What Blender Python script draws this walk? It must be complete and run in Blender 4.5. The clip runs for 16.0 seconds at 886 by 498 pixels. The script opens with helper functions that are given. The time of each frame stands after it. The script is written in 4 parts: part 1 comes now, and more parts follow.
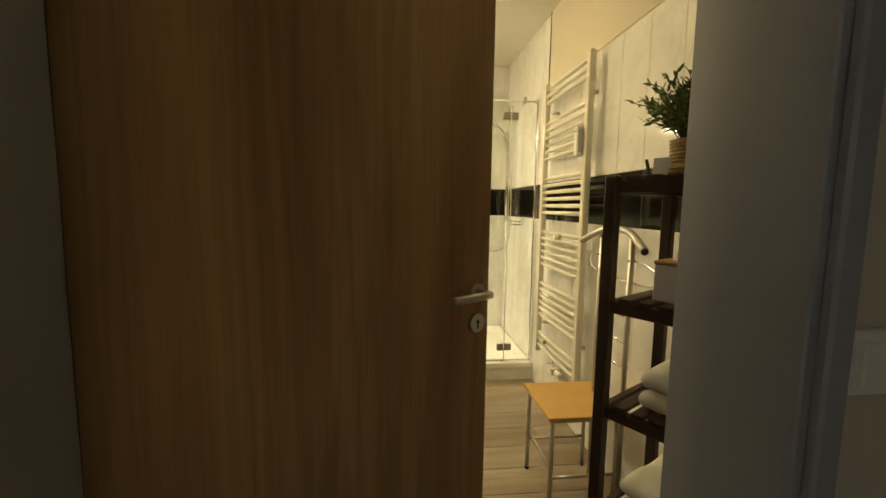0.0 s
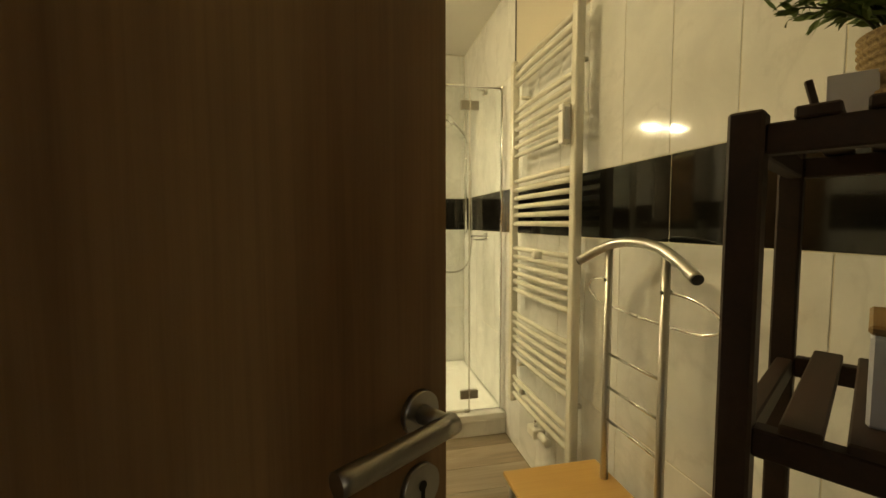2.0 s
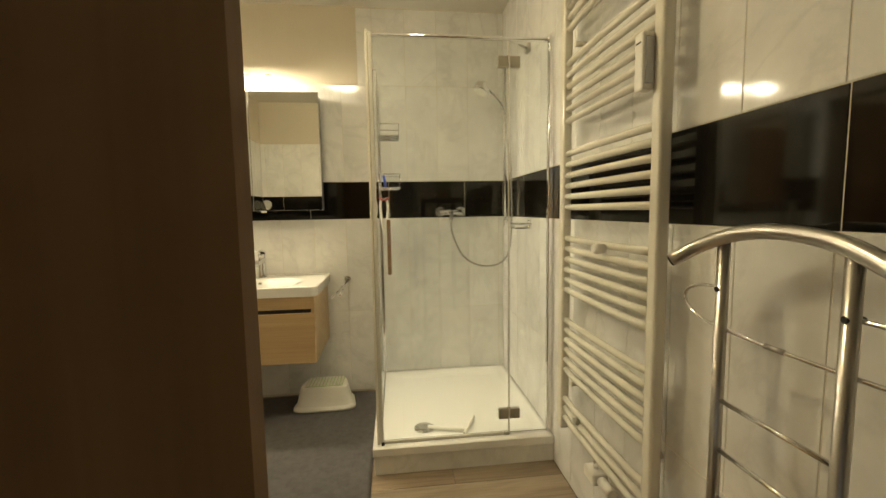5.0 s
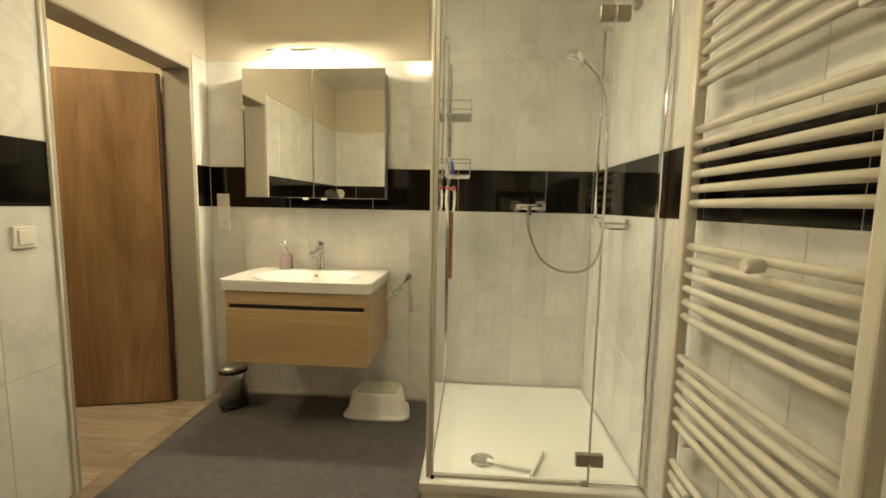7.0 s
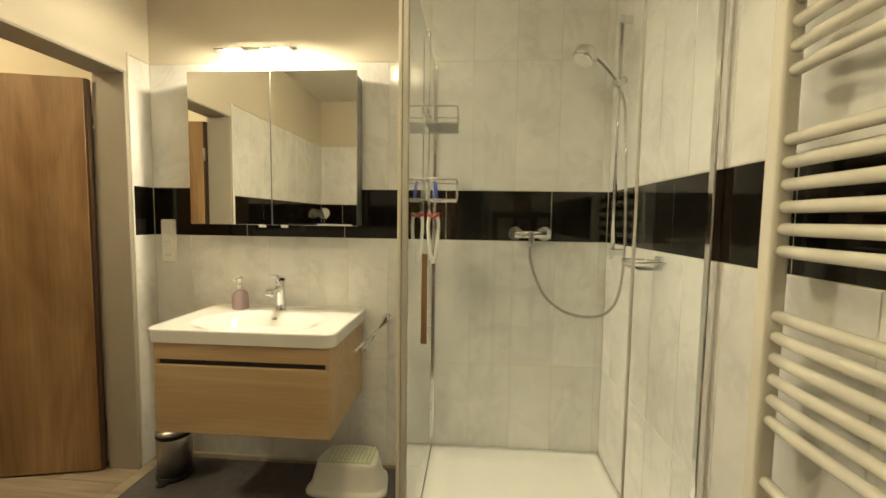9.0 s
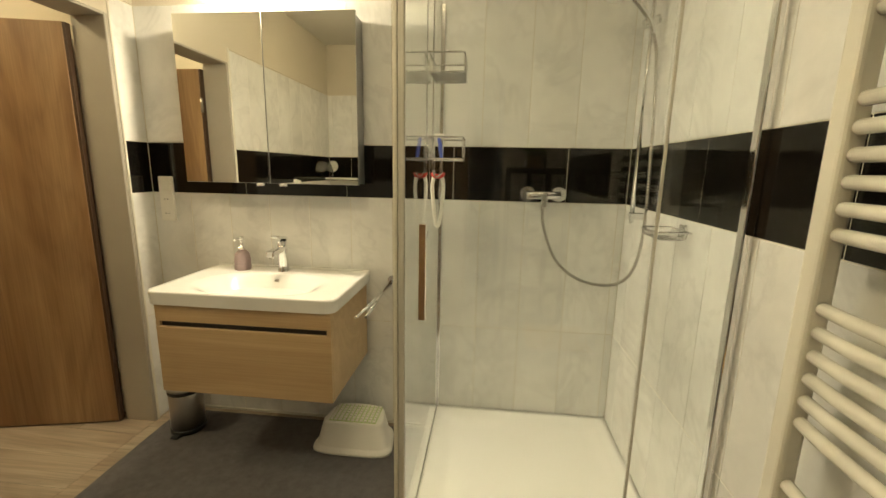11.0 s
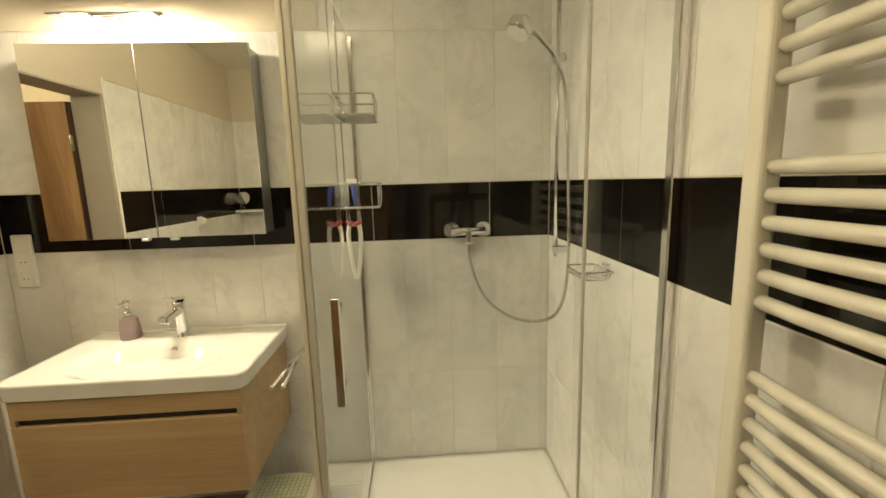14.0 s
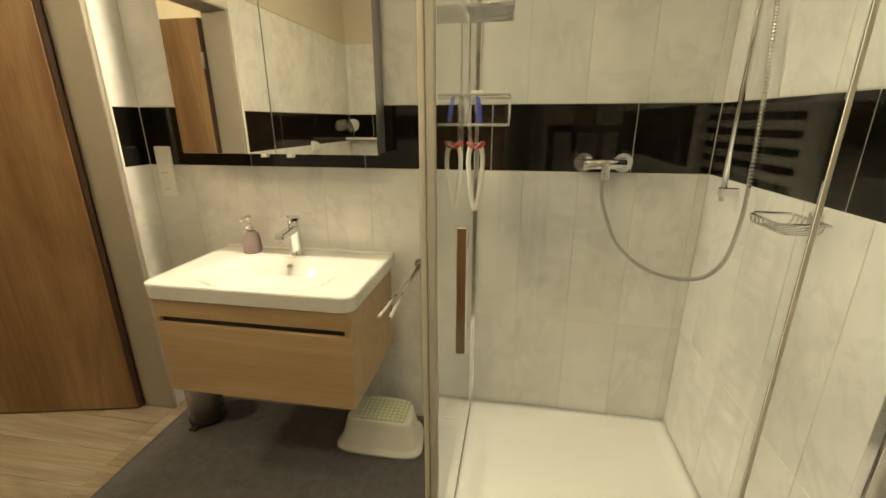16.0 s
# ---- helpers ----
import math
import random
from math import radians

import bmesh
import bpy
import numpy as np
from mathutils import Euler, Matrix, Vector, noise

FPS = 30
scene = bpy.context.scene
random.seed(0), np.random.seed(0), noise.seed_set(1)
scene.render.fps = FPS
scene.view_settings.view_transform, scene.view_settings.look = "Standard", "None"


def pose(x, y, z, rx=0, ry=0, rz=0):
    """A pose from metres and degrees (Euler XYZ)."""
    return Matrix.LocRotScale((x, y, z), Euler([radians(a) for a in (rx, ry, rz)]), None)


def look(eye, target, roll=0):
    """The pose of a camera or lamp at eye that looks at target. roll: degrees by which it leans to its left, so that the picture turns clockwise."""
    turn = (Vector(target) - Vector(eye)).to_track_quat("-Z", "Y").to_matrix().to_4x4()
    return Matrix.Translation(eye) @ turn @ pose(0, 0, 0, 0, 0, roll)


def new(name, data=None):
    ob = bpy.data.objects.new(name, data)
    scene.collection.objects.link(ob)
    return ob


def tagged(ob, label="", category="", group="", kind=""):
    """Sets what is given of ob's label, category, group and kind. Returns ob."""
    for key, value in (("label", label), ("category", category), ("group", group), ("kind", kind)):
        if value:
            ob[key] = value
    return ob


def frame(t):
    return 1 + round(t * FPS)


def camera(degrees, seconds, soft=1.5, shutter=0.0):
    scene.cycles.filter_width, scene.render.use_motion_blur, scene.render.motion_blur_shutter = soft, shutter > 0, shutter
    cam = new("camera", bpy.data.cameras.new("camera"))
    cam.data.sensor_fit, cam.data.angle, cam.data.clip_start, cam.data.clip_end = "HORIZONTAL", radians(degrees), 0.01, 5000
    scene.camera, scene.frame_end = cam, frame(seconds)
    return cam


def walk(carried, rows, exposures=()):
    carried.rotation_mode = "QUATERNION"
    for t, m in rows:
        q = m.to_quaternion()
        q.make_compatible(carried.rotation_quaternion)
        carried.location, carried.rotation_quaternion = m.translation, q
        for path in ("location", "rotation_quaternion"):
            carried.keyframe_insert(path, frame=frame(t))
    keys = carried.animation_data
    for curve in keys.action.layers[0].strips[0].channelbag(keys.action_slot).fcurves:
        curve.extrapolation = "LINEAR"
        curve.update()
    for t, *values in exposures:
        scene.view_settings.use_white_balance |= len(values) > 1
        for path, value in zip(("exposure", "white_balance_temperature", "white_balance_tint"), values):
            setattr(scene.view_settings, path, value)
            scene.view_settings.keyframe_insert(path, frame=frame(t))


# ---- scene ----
cam = camera(94.1, 16.0)
PATH = [
    (0, (0.461, -0.123, 1.337), (0.682, 1.854, 1.129), 0.9),
    (0.5, (0.5, 0.11, 1.333), (0.709, 2.091, 1.148), 0.7),
    (1, (0.536, 0.289, 1.319), (0.865, 2.257, 1.184), 0.5),
    (1.5, (0.56, 0.421, 1.312), (1.098, 2.34, 1.155), 0.0),
    (2, (0.611, 0.528, 1.31), (1.031, 2.479, 1.182), -0.1),
    (2.5, (0.672, 0.59, 1.304), (1.013, 2.558, 1.196), -2.1),
    (3, (0.718, 0.678, 1.28), (1.082, 2.64, 1.139), -4.1),
    (3.2, (0.721, 0.719, 1.269), (1.056, 2.686, 1.126), -4.8),
    (5.3, (0.733, 0.963, 1.301), (0.947, 2.942, 1.114), -0.2),
    (5.5, (0.7335, 0.989, 1.3), (0.951, 2.97, 1.139), 0.3),
    (6, (0.75, 1.056, 1.3), (0.893, 3.044, 1.133), -1.7),
    (6.5, (0.764, 1.146, 1.287), (0.748, 3.137, 1.093), -0.2),
    (7, (0.781, 1.283, 1.283), (0.646, 3.268, 1.075), 1.1),
    (7.5, (0.764, 1.454, 1.298), (0.672, 3.442, 1.097), 1.7),
    (8, (0.758, 1.569, 1.331), (0.703, 3.562, 1.179), 1.3),
    (8.2, (0.768, 1.602, 1.333), (0.711, 3.597, 1.208), 1.2),
    (10.3, (0.912, 1.867, 1.406), (0.613, 3.823, 1.113), 0.5),
    (10.5, (0.913, 1.874, 1.403), (0.718, 3.837, 1.074), 0.8),
    (11, (0.866, 1.842, 1.401), (0.657, 3.794, 1.019), 1.1),
    (11.5, (0.841, 1.81, 1.431), (0.777, 3.767, 1.023), 0.9),
    (12, (0.857, 1.77, 1.431), (0.837, 3.732, 1.042), -0.7),
    (12.5, (0.87, 1.785, 1.408), (0.926, 3.74, 0.992), -0.1),
    (13, (0.9, 1.884, 1.421), (0.927, 3.841, 1.009), -1.9),
    (13.5, (0.903, 1.935, 1.483), (1.004, 3.902, 1.136), -0.7),
    (14, (0.891, 1.974, 1.514), (1.014, 3.944, 1.191), -1.6),
    (14.5, (0.852, 2.029, 1.518), (1.054, 3.986, 1.156), 0.3),
    (15, (0.822, 2.061, 1.501), (0.947, 4.008, 1.061), -0.2),
    (15.5, (0.81, 2.115, 1.473), (0.779, 4.051, 0.971), 0.4),
    (16, (0.791, 2.159, 1.447), (0.464, 4.041, 0.852), -0.1),
]
EXPOSURES = [(0, 0.45, 7700, 4), (0.5, 0.3, 7800, 3), (1, 0.25, 7900, 2), (1.5, 0.08, 7900, 1), (3, 0.05, 7200, 3), (5.3, 0.0, 6600, 8), (10.3, -0.06, 6550, 8), (16, -0.1, 6550, 9)]
walk(cam, [(t, look(eye, target, roll)) for t, eye, target, roll in PATH], EXPOSURES)

# ---- world and light ----
world = bpy.data.worlds.new("world")
scene.world = world
world.use_nodes = True
sky = world.node_tree.nodes.new("ShaderNodeTexSky")
sky.sky_type, sky.sun_disc = "NISHITA", False
sky.sun_elevation, sky.sun_rotation = radians(12), radians(180)
world.node_tree.links.new(sky.outputs[0], world.node_tree.nodes["Background"].inputs[0])
world.node_tree.nodes["Background"].inputs[1].default_value = 0.05
CEILING_GLOW, BULB_GLOW, WINDOW_WATTS = 58.0, 840.0, 11.5
wl = bpy.data.lights.new("window_daylight", "AREA")
wl.shape, wl.size, wl.size_y, wl.energy, wl.color = "RECTANGLE", 0.9, 1.1, WINDOW_WATTS, (0.80, 0.85, 1.0)
new("window_daylight", wl).matrix_world = pose(-0.5, -1.57, 1.5, 90, 0, 180)


# ---- materials ----
def nodes_of(name):
    m = bpy.data.materials.new(name)
    m.use_nodes = True
    return m, m.node_tree, m.node_tree.nodes["Principled BSDF"]


def link(nt, a, b):
    nt.links.new(a, b)


def coords(nt, scale=(1, 1, 1), obj_random=True):
    """Object-space coordinates, shifted piece by piece."""
    tc = nt.nodes.new("ShaderNodeTexCoord")
    mp = nt.nodes.new("ShaderNodeMapping")
    mp.inputs["Scale"].default_value = scale
    link(nt, tc.outputs["Object"], mp.inputs[0])
    if obj_random:
        oi = nt.nodes.new("ShaderNodeObjectInfo")
        mul = nt.nodes.new("ShaderNodeMath")
        mul.operation = "MULTIPLY"
        mul.inputs[1].default_value = 37.0
        link(nt, oi.outputs["Random"], mul.inputs[0])
        link(nt, mul.outputs[0], mp.inputs["Location"])
    return mp.outputs[0]


def noise_tex(nt, vec, scale, detail=4.0, rough=0.55, dist=0.0):
    n = nt.nodes.new("ShaderNodeTexNoise")
    n.inputs["Scale"].default_value, n.inputs["Detail"].default_value = scale, detail
    n.inputs["Roughness"].default_value, n.inputs["Distortion"].default_value = rough, dist
    link(nt, vec, n.inputs["Vector"])
    return n.outputs["Fac"]


def ramp(nt, fac, stops):
    r = nt.nodes.new("ShaderNodeValToRGB")
    e = r.color_ramp.elements
    e[0].position, e[0].color = stops[0][0], (*stops[0][1], 1)
    e[1].position, e[1].color = stops[-1][0], (*stops[-1][1], 1)
    for p, c in stops[1:-1]:
        x = e.new(p)
        x.color = (*c, 1)
    link(nt, fac, r.inputs[0])
    return r.outputs[0]


def mix(nt, fac, a, b, kind="MIX"):
    m = nt.nodes.new("ShaderNodeMix")
    m.data_type, m.blend_type = "RGBA", kind
    for sock, v in ((m.inputs[0], fac), (m.inputs[6], a), (m.inputs[7], b)):
        if isinstance(v, (int, float)):
            sock.default_value = v
        elif isinstance(v, tuple):
            sock.default_value = (*v, 1)
        else:
            link(nt, v, sock)
    return m.outputs[2]


def bump(nt, bsdf, height, strength, distance=0.002):
    b = nt.nodes.new("ShaderNodeBump")
    b.inputs["Strength"].default_value, b.inputs["Distance"].default_value = strength, distance
    link(nt, height, b.inputs["Height"])
    link(nt, b.outputs[0], bsdf.inputs["Normal"])


def surface(name, colour, rough=0.5, metal=0.0, vary=0.12, scale=6.0, grain=90.0, bumpy=0.05, coat=0.0):
    """A plain surface with soft blotches, fine grain and uneven gloss."""
    m, nt, p = nodes_of(name)
    v = coords(nt)
    big, fine = noise_tex(nt, v, scale, 3), noise_tex(nt, v, grain, 3)
    dark = tuple(c * (1 - vary) for c in colour)
    light = tuple(min(1, c * (1 + vary * 0.6)) for c in colour)
    base = ramp(nt, big, [(0.3, dark), (0.7, light)])
    col = mix(nt, 0.25, base, ramp(nt, fine, [(0.35, dark), (0.65, light)]))
    link(nt, col, p.inputs["Base Color"])
    r = nt.nodes.new("ShaderNodeMapRange")
    r.inputs["To Min"].default_value, r.inputs["To Max"].default_value = max(0.02, rough * 0.8), min(1, rough * 1.2)
    link(nt, big, r.inputs["Value"])
    link(nt, r.outputs[0], p.inputs["Roughness"])
    p.inputs["Metallic"].default_value = metal
    p.inputs["Coat Weight"].default_value = coat
    if bumpy:
        bump(nt, p, fine, bumpy)
    return m


def marble_tile(name):
    """Glazed off-white tile with faint grey marble veins."""
    m, nt, p = nodes_of(name)
    v = coords(nt)
    warp = noise_tex(nt, v, 2.2, 6, 0.6, 0.7)
    vein = ramp(nt, warp, [(0.46, (1, 1, 1)), (0.5, (0.0, 0.0, 0.0)), (0.535, (1, 1, 1))])
    cloud = noise_tex(nt, v, 5, 5, 0.6, 0.4)
    base = ramp(nt, cloud, [(0.3, (0.715, 0.71, 0.69)), (0.7, (0.85, 0.84, 0.81))])
    veined = mix(nt, 0.085, base, vein, "MULTIPLY")
    oi = nt.nodes.new("ShaderNodeObjectInfo")
    tone = ramp(nt, oi.outputs["Random"], [(0, (0.95, 0.95, 0.95)), (1, (1, 1, 1))])
    link(nt, mix(nt, 1.0, veined, tone, "MULTIPLY"), p.inputs["Base Color"])
    p.inputs["Roughness"].default_value = 0.07
    bump(nt, p, noise_tex(nt, v, 4, 2), 0.15, 0.002)
    return m


def black_tile(name):
    m, nt, p = nodes_of(name)
    v = coords(nt)
    n = noise_tex(nt, v, 9, 6, 0.65, 0.8)
    link(nt, ramp(nt, n, [(0.35, (0.004, 0.004, 0.004)), (0.8, (0.014, 0.011, 0.008))]), p.inputs["Base Color"])
    p.inputs["Roughness"].default_value = 0.06
    p.inputs["Specular IOR Level"].default_value = 0.36
    bump(nt, p, noise_tex(nt, v, 4, 2), 0.12, 0.002)
    return m


def wood(name, dark, light, axis=2, rough=0.45, ring=14.0, tone=0.12, knots=True, bumpy=0.12, fibre_share=0.3):
    """Wood with long fibres and cathedral figure along one axis."""
    m, nt, p = nodes_of(name)
    s = [1.0, 1.0, 1.0]
    s[axis] = 0.10
    v = coords(nt, tuple(s))
    figure = noise_tex(nt, v, ring * 0.35, 3, 0.55, 1.6)
    w = nt.nodes.new("ShaderNodeMath")
    w.operation = "MULTIPLY"
    w.inputs[1].default_value = ring * 0.55
    link(nt, figure, w.inputs[0])
    f = nt.nodes.new("ShaderNodeMath")
    f.operation = "PINGPONG"
    f.inputs[1].default_value = 0.5
    link(nt, w.outputs[0], f.inputs[0])
    s2 = [1.0, 1.0, 1.0]
    s2[axis] = 0.02
    fibre = noise_tex(nt, coords(nt, tuple(s2)), 160, 3, 0.6)
    mid = tuple((a + b) / 2 for a, b in zip(dark, light))
    c1 = ramp(nt, f.outputs[0], [(0.0, light), (0.5, mid), (0.85, tuple(d * 0.65 + q * 0.35 for d, q in zip(dark, mid))), (1.0, mid)])
    c2 = ramp(nt, fibre, [(0.3, dark), (0.62, light)])
    c = mix(nt, fibre_share, c1, c2)
    broad = noise_tex(nt, v, 5.5, 2)
    c = mix(nt, 1.0, c, ramp(nt, broad, [(0.3, (1 - tone * 1.6, 1 - tone * 2, 1 - tone * 2.3)), (0.7, (1.0, 1.0, 1.0))]), "MULTIPLY")
    if knots:
        vo = nt.nodes.new("ShaderNodeTexVoronoi")
        vo.inputs["Scale"].default_value = 2.3
        s3 = [1.0, 1.0, 1.0]
        s3[axis] = 0.45
        link(nt, coords(nt, tuple(s3)), vo.inputs["Vector"])
        k = ramp(nt, vo.outputs["Distance"], [(0.0, (0.45, 0.4, 0.36)), (0.10, (1, 1, 1))])
        c = mix(nt, 0.6, c, k, "MULTIPLY")
    oi = nt.nodes.new("ShaderNodeObjectInfo")
    c = mix(nt, 1.0, c, ramp(nt, oi.outputs["Random"], [(0, (1 - tone,) * 3), (1, (1, 1, 1))]), "MULTIPLY")
    link(nt, c, p.inputs["Base Color"])
    p.inputs["Roughness"].default_value = rough
    bump(nt, p, fibre, bumpy, 0.001)
    return m


def glass(name, colour=(0.97, 1.0, 1.01)):
    m, nt, p = nodes_of(name)
    p.inputs["Base Color"].default_value = (*colour, 1)
    p.inputs["Transmission Weight"].default_value = 1.0
    p.inputs["Roughness"].default_value = 0.0
    p.inputs["IOR"].default_value = 1.46
    return m


def glowing(name, colour, strength):
    m, nt, p = nodes_of(name)
    p.inputs["Base Color"].default_value = (0.9, 0.88, 0.82, 1)
    p.inputs["Emission Color"].default_value = (*colour, 1)
    p.inputs["Emission Strength"].default_value = strength
    return m


def weave(name):
    m, nt, p = nodes_of(name)
    v = coords(nt, obj_random=False)
    n = noise_tex(nt, v, 220, 3)
    link(nt, ramp(nt, n, [(0.3, (0.16, 0.10, 0.045)), (0.7, (0.42, 0.29, 0.14))]), p.inputs["Base Color"])
    p.inputs["Roughness"].default_value = 0.8
    bump(nt, p, n, 0.4, 0.002)
    return m


TILE, BLACK = marble_tile("marble_tile"), black_tile("black_tile")
GROUT = surface("grout", (0.68, 0.63, 0.52), 0.85, vary=0.2, grain=200, bumpy=0.3)
PAINT = surface("cream_paint", (0.60, 0.54, 0.435), 0.75, vary=0.04, scale=2, grain=260, bumpy=0.12)
WHITEPAINT = surface("white_paint", (0.76, 0.725, 0.65), 0.8, vary=0.04, scale=2, grain=260, bumpy=0.12)
GREYFRAME = surface("grey_frame_paint", (0.36, 0.325, 0.27), 0.5, vary=0.05, grain=200, bumpy=0.04)
HALLFRAME = surface("grey_jamb_paint", (0.30, 0.31, 0.335), 0.6, vary=0.05, grain=200, bumpy=0.04)
DOORWOOD = wood("oak_door_veneer", (0.18, 0.097, 0.041), (0.44, 0.285, 0.14), 2, 0.5, ring=9, tone=0.24, fibre_share=0.27, bumpy=0.2)
# Dark brown: shade painted into the door hinge gaps, and the card stand's wood.
GAPSHADE_BROWNWOOD = surface("gap_shade_brown_wood", (0.05, 0.025, 0.012), 0.6)
VANITYWOOD = wood("light_oak_front", (0.36, 0.235, 0.115), (0.56, 0.40, 0.22), 0, 0.4, ring=8, tone=0.04, knots=False)
SEATWOOD = wood("beech_seat", (0.50, 0.28, 0.085), (0.62, 0.38, 0.13), 0, 0.4, ring=6, tone=0.03, knots=False, bumpy=0.03)
DARKWOOD = wood("dark_walnut_stain", (0.012, 0.0055, 0.003), (0.05, 0.021, 0.010), 0, 0.6, ring=10, knots=False)
BAMBOO = wood("bamboo_lid", (0.22, 0.12, 0.045), (0.42, 0.26, 0.11), 0, 0.45, ring=10, knots=False)
FLOORWOOD = wood("oak_vinyl_plank", (0.14, 0.105, 0.076), (0.46, 0.385, 0.29), 0, 0.4, ring=11, tone=0.2)
CHROME = surface("chrome", (0.82, 0.82, 0.83), 0.09, 1.0, vary=0.03, bumpy=0)
STEEL = surface("brushed_steel", (0.50, 0.48, 0.45), 0.30, 1.0, vary=0.1, grain=300, bumpy=0.05)
HINGEMETAL = surface("satin_nickel", (0.42, 0.40, 0.36), 0.3, 1.0, vary=0.1, bumpy=0.02)
DARKMETAL = surface("dark_slot", (0.02, 0.015, 0.012), 0.5)
ENAMEL = surface("cream_white_enamel", (0.74, 0.71, 0.62), 0.22, vary=0.03, bumpy=0)
CERAMIC = surface("white_ceramic", (0.80, 0.79, 0.76), 0.08, vary=0.02, bumpy=0)
ACRYLIC = surface("white_acrylic", (0.83, 0.82, 0.79), 0.18, vary=0.02, bumpy=0)
PLASTIC = surface("white_plastic", (0.80, 0.78, 0.72), 0.35, vary=0.03, bumpy=0.02)
RUBBER = surface("black_rubber", (0.012, 0.012, 0.012), 0.5)
GREEN = surface("pale_green_grip", (0.50, 0.58, 0.28), 0.6, vary=0.06)
MAUVE = surface("mauve_stoneware", (0.33, 0.25, 0.26), 0.4, vary=0.12, scale=30)
RED = surface("red_plastic", (0.55, 0.03, 0.02), 0.4)
# Blue of the reflection in the caddy basket, painted as a solid colour.
BLUE_REFLECTION = surface("blue_reflection_tint", (0.05, 0.10, 0.5), 0.4)
PAPER = surface("white_tissue", (0.80, 0.78, 0.78), 0.9, vary=0.05)
BOXWHITE = surface("white_lacquer_box", (0.66, 0.66, 0.74), 0.5, vary=0.03)
TOWEL = surface("cream_terry", (0.72, 0.70, 0.62), 0.95, vary=0.1, grain=400, bumpy=0.8)
PRINT = surface("grey_green_print", (0.22, 0.25, 0.14), 0.9)
RUGMAT = surface("charcoal_pile", (0.112, 0.104, 0.108), 0.95, vary=0.3, scale=30, grain=500, bumpy=1.0)
LEAF = surface("green_leaf", (0.12, 0.185, 0.038), 0.5, vary=0.5, scale=40)
STEM = surface("green_stem", (0.06, 0.07, 0.02), 0.6)
WEAVE = weave("woven_seagrass")
GLASS = glass("clear_glass")
SEAL = surface("clear_seal_strip", (0.62, 0.60, 0.54), 0.25, vary=0.05, bumpy=0)
m_, nt_, p_ = nodes_of("silvered_mirror")
p_.inputs["Base Color"].default_value, p_.inputs["Metallic"].default_value, p_.inputs["Roughness"].default_value = (0.88, 0.89, 0.86, 1), 1.0, 0.01
MIRROR = m_
GREYSIDE = surface("grey_aluminium", (0.40, 0.40, 0.40), 0.35, 0.7, vary=0.04)
WARM = (1.0, 0.83, 0.50)
LAMPGLASS = glowing("lit_opal_glass", WARM, CEILING_GLOW)
BULB = glowing("lit_bulb_glass", (1.0, 0.865, 0.60), BULB_GLOW)
NEXTLAMP = glowing("lit_opal_glass_next_room", WARM, 1.5 * CEILING_GLOW)

# ---- mesh helpers ----
ORIGIN = {}


def box(bm, x0, x1, y0, y1, z0, z1, bevel=0.0, seg=1):
    vs = [bm.verts.new((x, y, z)) for x in (x0, x1) for y in (y0, y1) for z in (z0, z1)]
    fs = [bm.faces.new([vs[i] for i in f]) for f in ((0, 1, 3, 2), (4, 6, 7, 5), (0, 4, 5, 1), (2, 3, 7, 6), (0, 2, 6, 4), (1, 5, 7, 3))]
    if bevel:
        edges = {e for f in fs for e in f.edges}
        bmesh.ops.bevel(bm, geom=list(edges), offset=bevel, segments=seg, affect="EDGES", profile=0.5)
    return bm


def tube(bm, pts, r, n=10, closed=False, caps=True):
    """A round bar along a line of points."""
    pts = [Vector(p) for p in pts]
    rings, up = [], None
    for i, p in enumerate(pts):
        a = pts[i - 1] if (i > 0 or closed) else p
        b = pts[(i + 1) % len(pts)] if (i < len(pts) - 1 or closed) else p
        d = (b - a).normalized()
        if up is None:
            up = d.orthogonal().normalized()
        up = (up - d * up.dot(d)).normalized()
        side = d.cross(up)
        rr = r[i] if isinstance(r, (list, tuple)) else r
        rings.append([bm.verts.new(p + (up * math.cos(2 * math.pi * k / n) + side * math.sin(2 * math.pi * k / n)) * rr) for k in range(n)])
    for i in range(len(rings) - (0 if closed else 1)):
        a, b = rings[i], rings[(i + 1) % len(rings)]
        for k in range(n):
            bm.faces.new((a[k], a[(k + 1) % n], b[(k + 1) % n], b[k])).smooth = True
    if caps and not closed:
        bm.faces.new(rings[0][::-1])
        bm.faces.new(rings[-1])
    return bm


def lathe(bm, profile, centre, n=28, sx=1.0, sy=1.0):
    """Turns (radius, height) pairs about an upright axis."""
    cx, cy, cz = centre
    rings = []
    for r, h in profile:
        rings.append([bm.verts.new((cx + sx * r * math.cos(2 * math.pi * k / n), cy + sy * r * math.sin(2 * math.pi * k / n), cz + h)) for k in range(n)])
    for a, b in zip(rings, rings[1:]):
        for k in range(n):
            bm.faces.new((a[k], a[(k + 1) % n], b[(k + 1) % n], b[k])).smooth = True
    bm.faces.new(rings[0][::-1])
    bm.faces.new(rings[-1])
    return bm


def arc(c, r, a0, a1, n, plane="yz", fixed=0.0):
    out = []
    for i in range(n + 1):
        a = radians(a0 + (a1 - a0) * i / n)
        u, v = c[0] + r * math.cos(a), c[1] + r * math.sin(a)
        out.append({"yz": (fixed, u, v), "xz": (u, fixed, v), "xy": (u, v, fixed)}[plane])
    return out


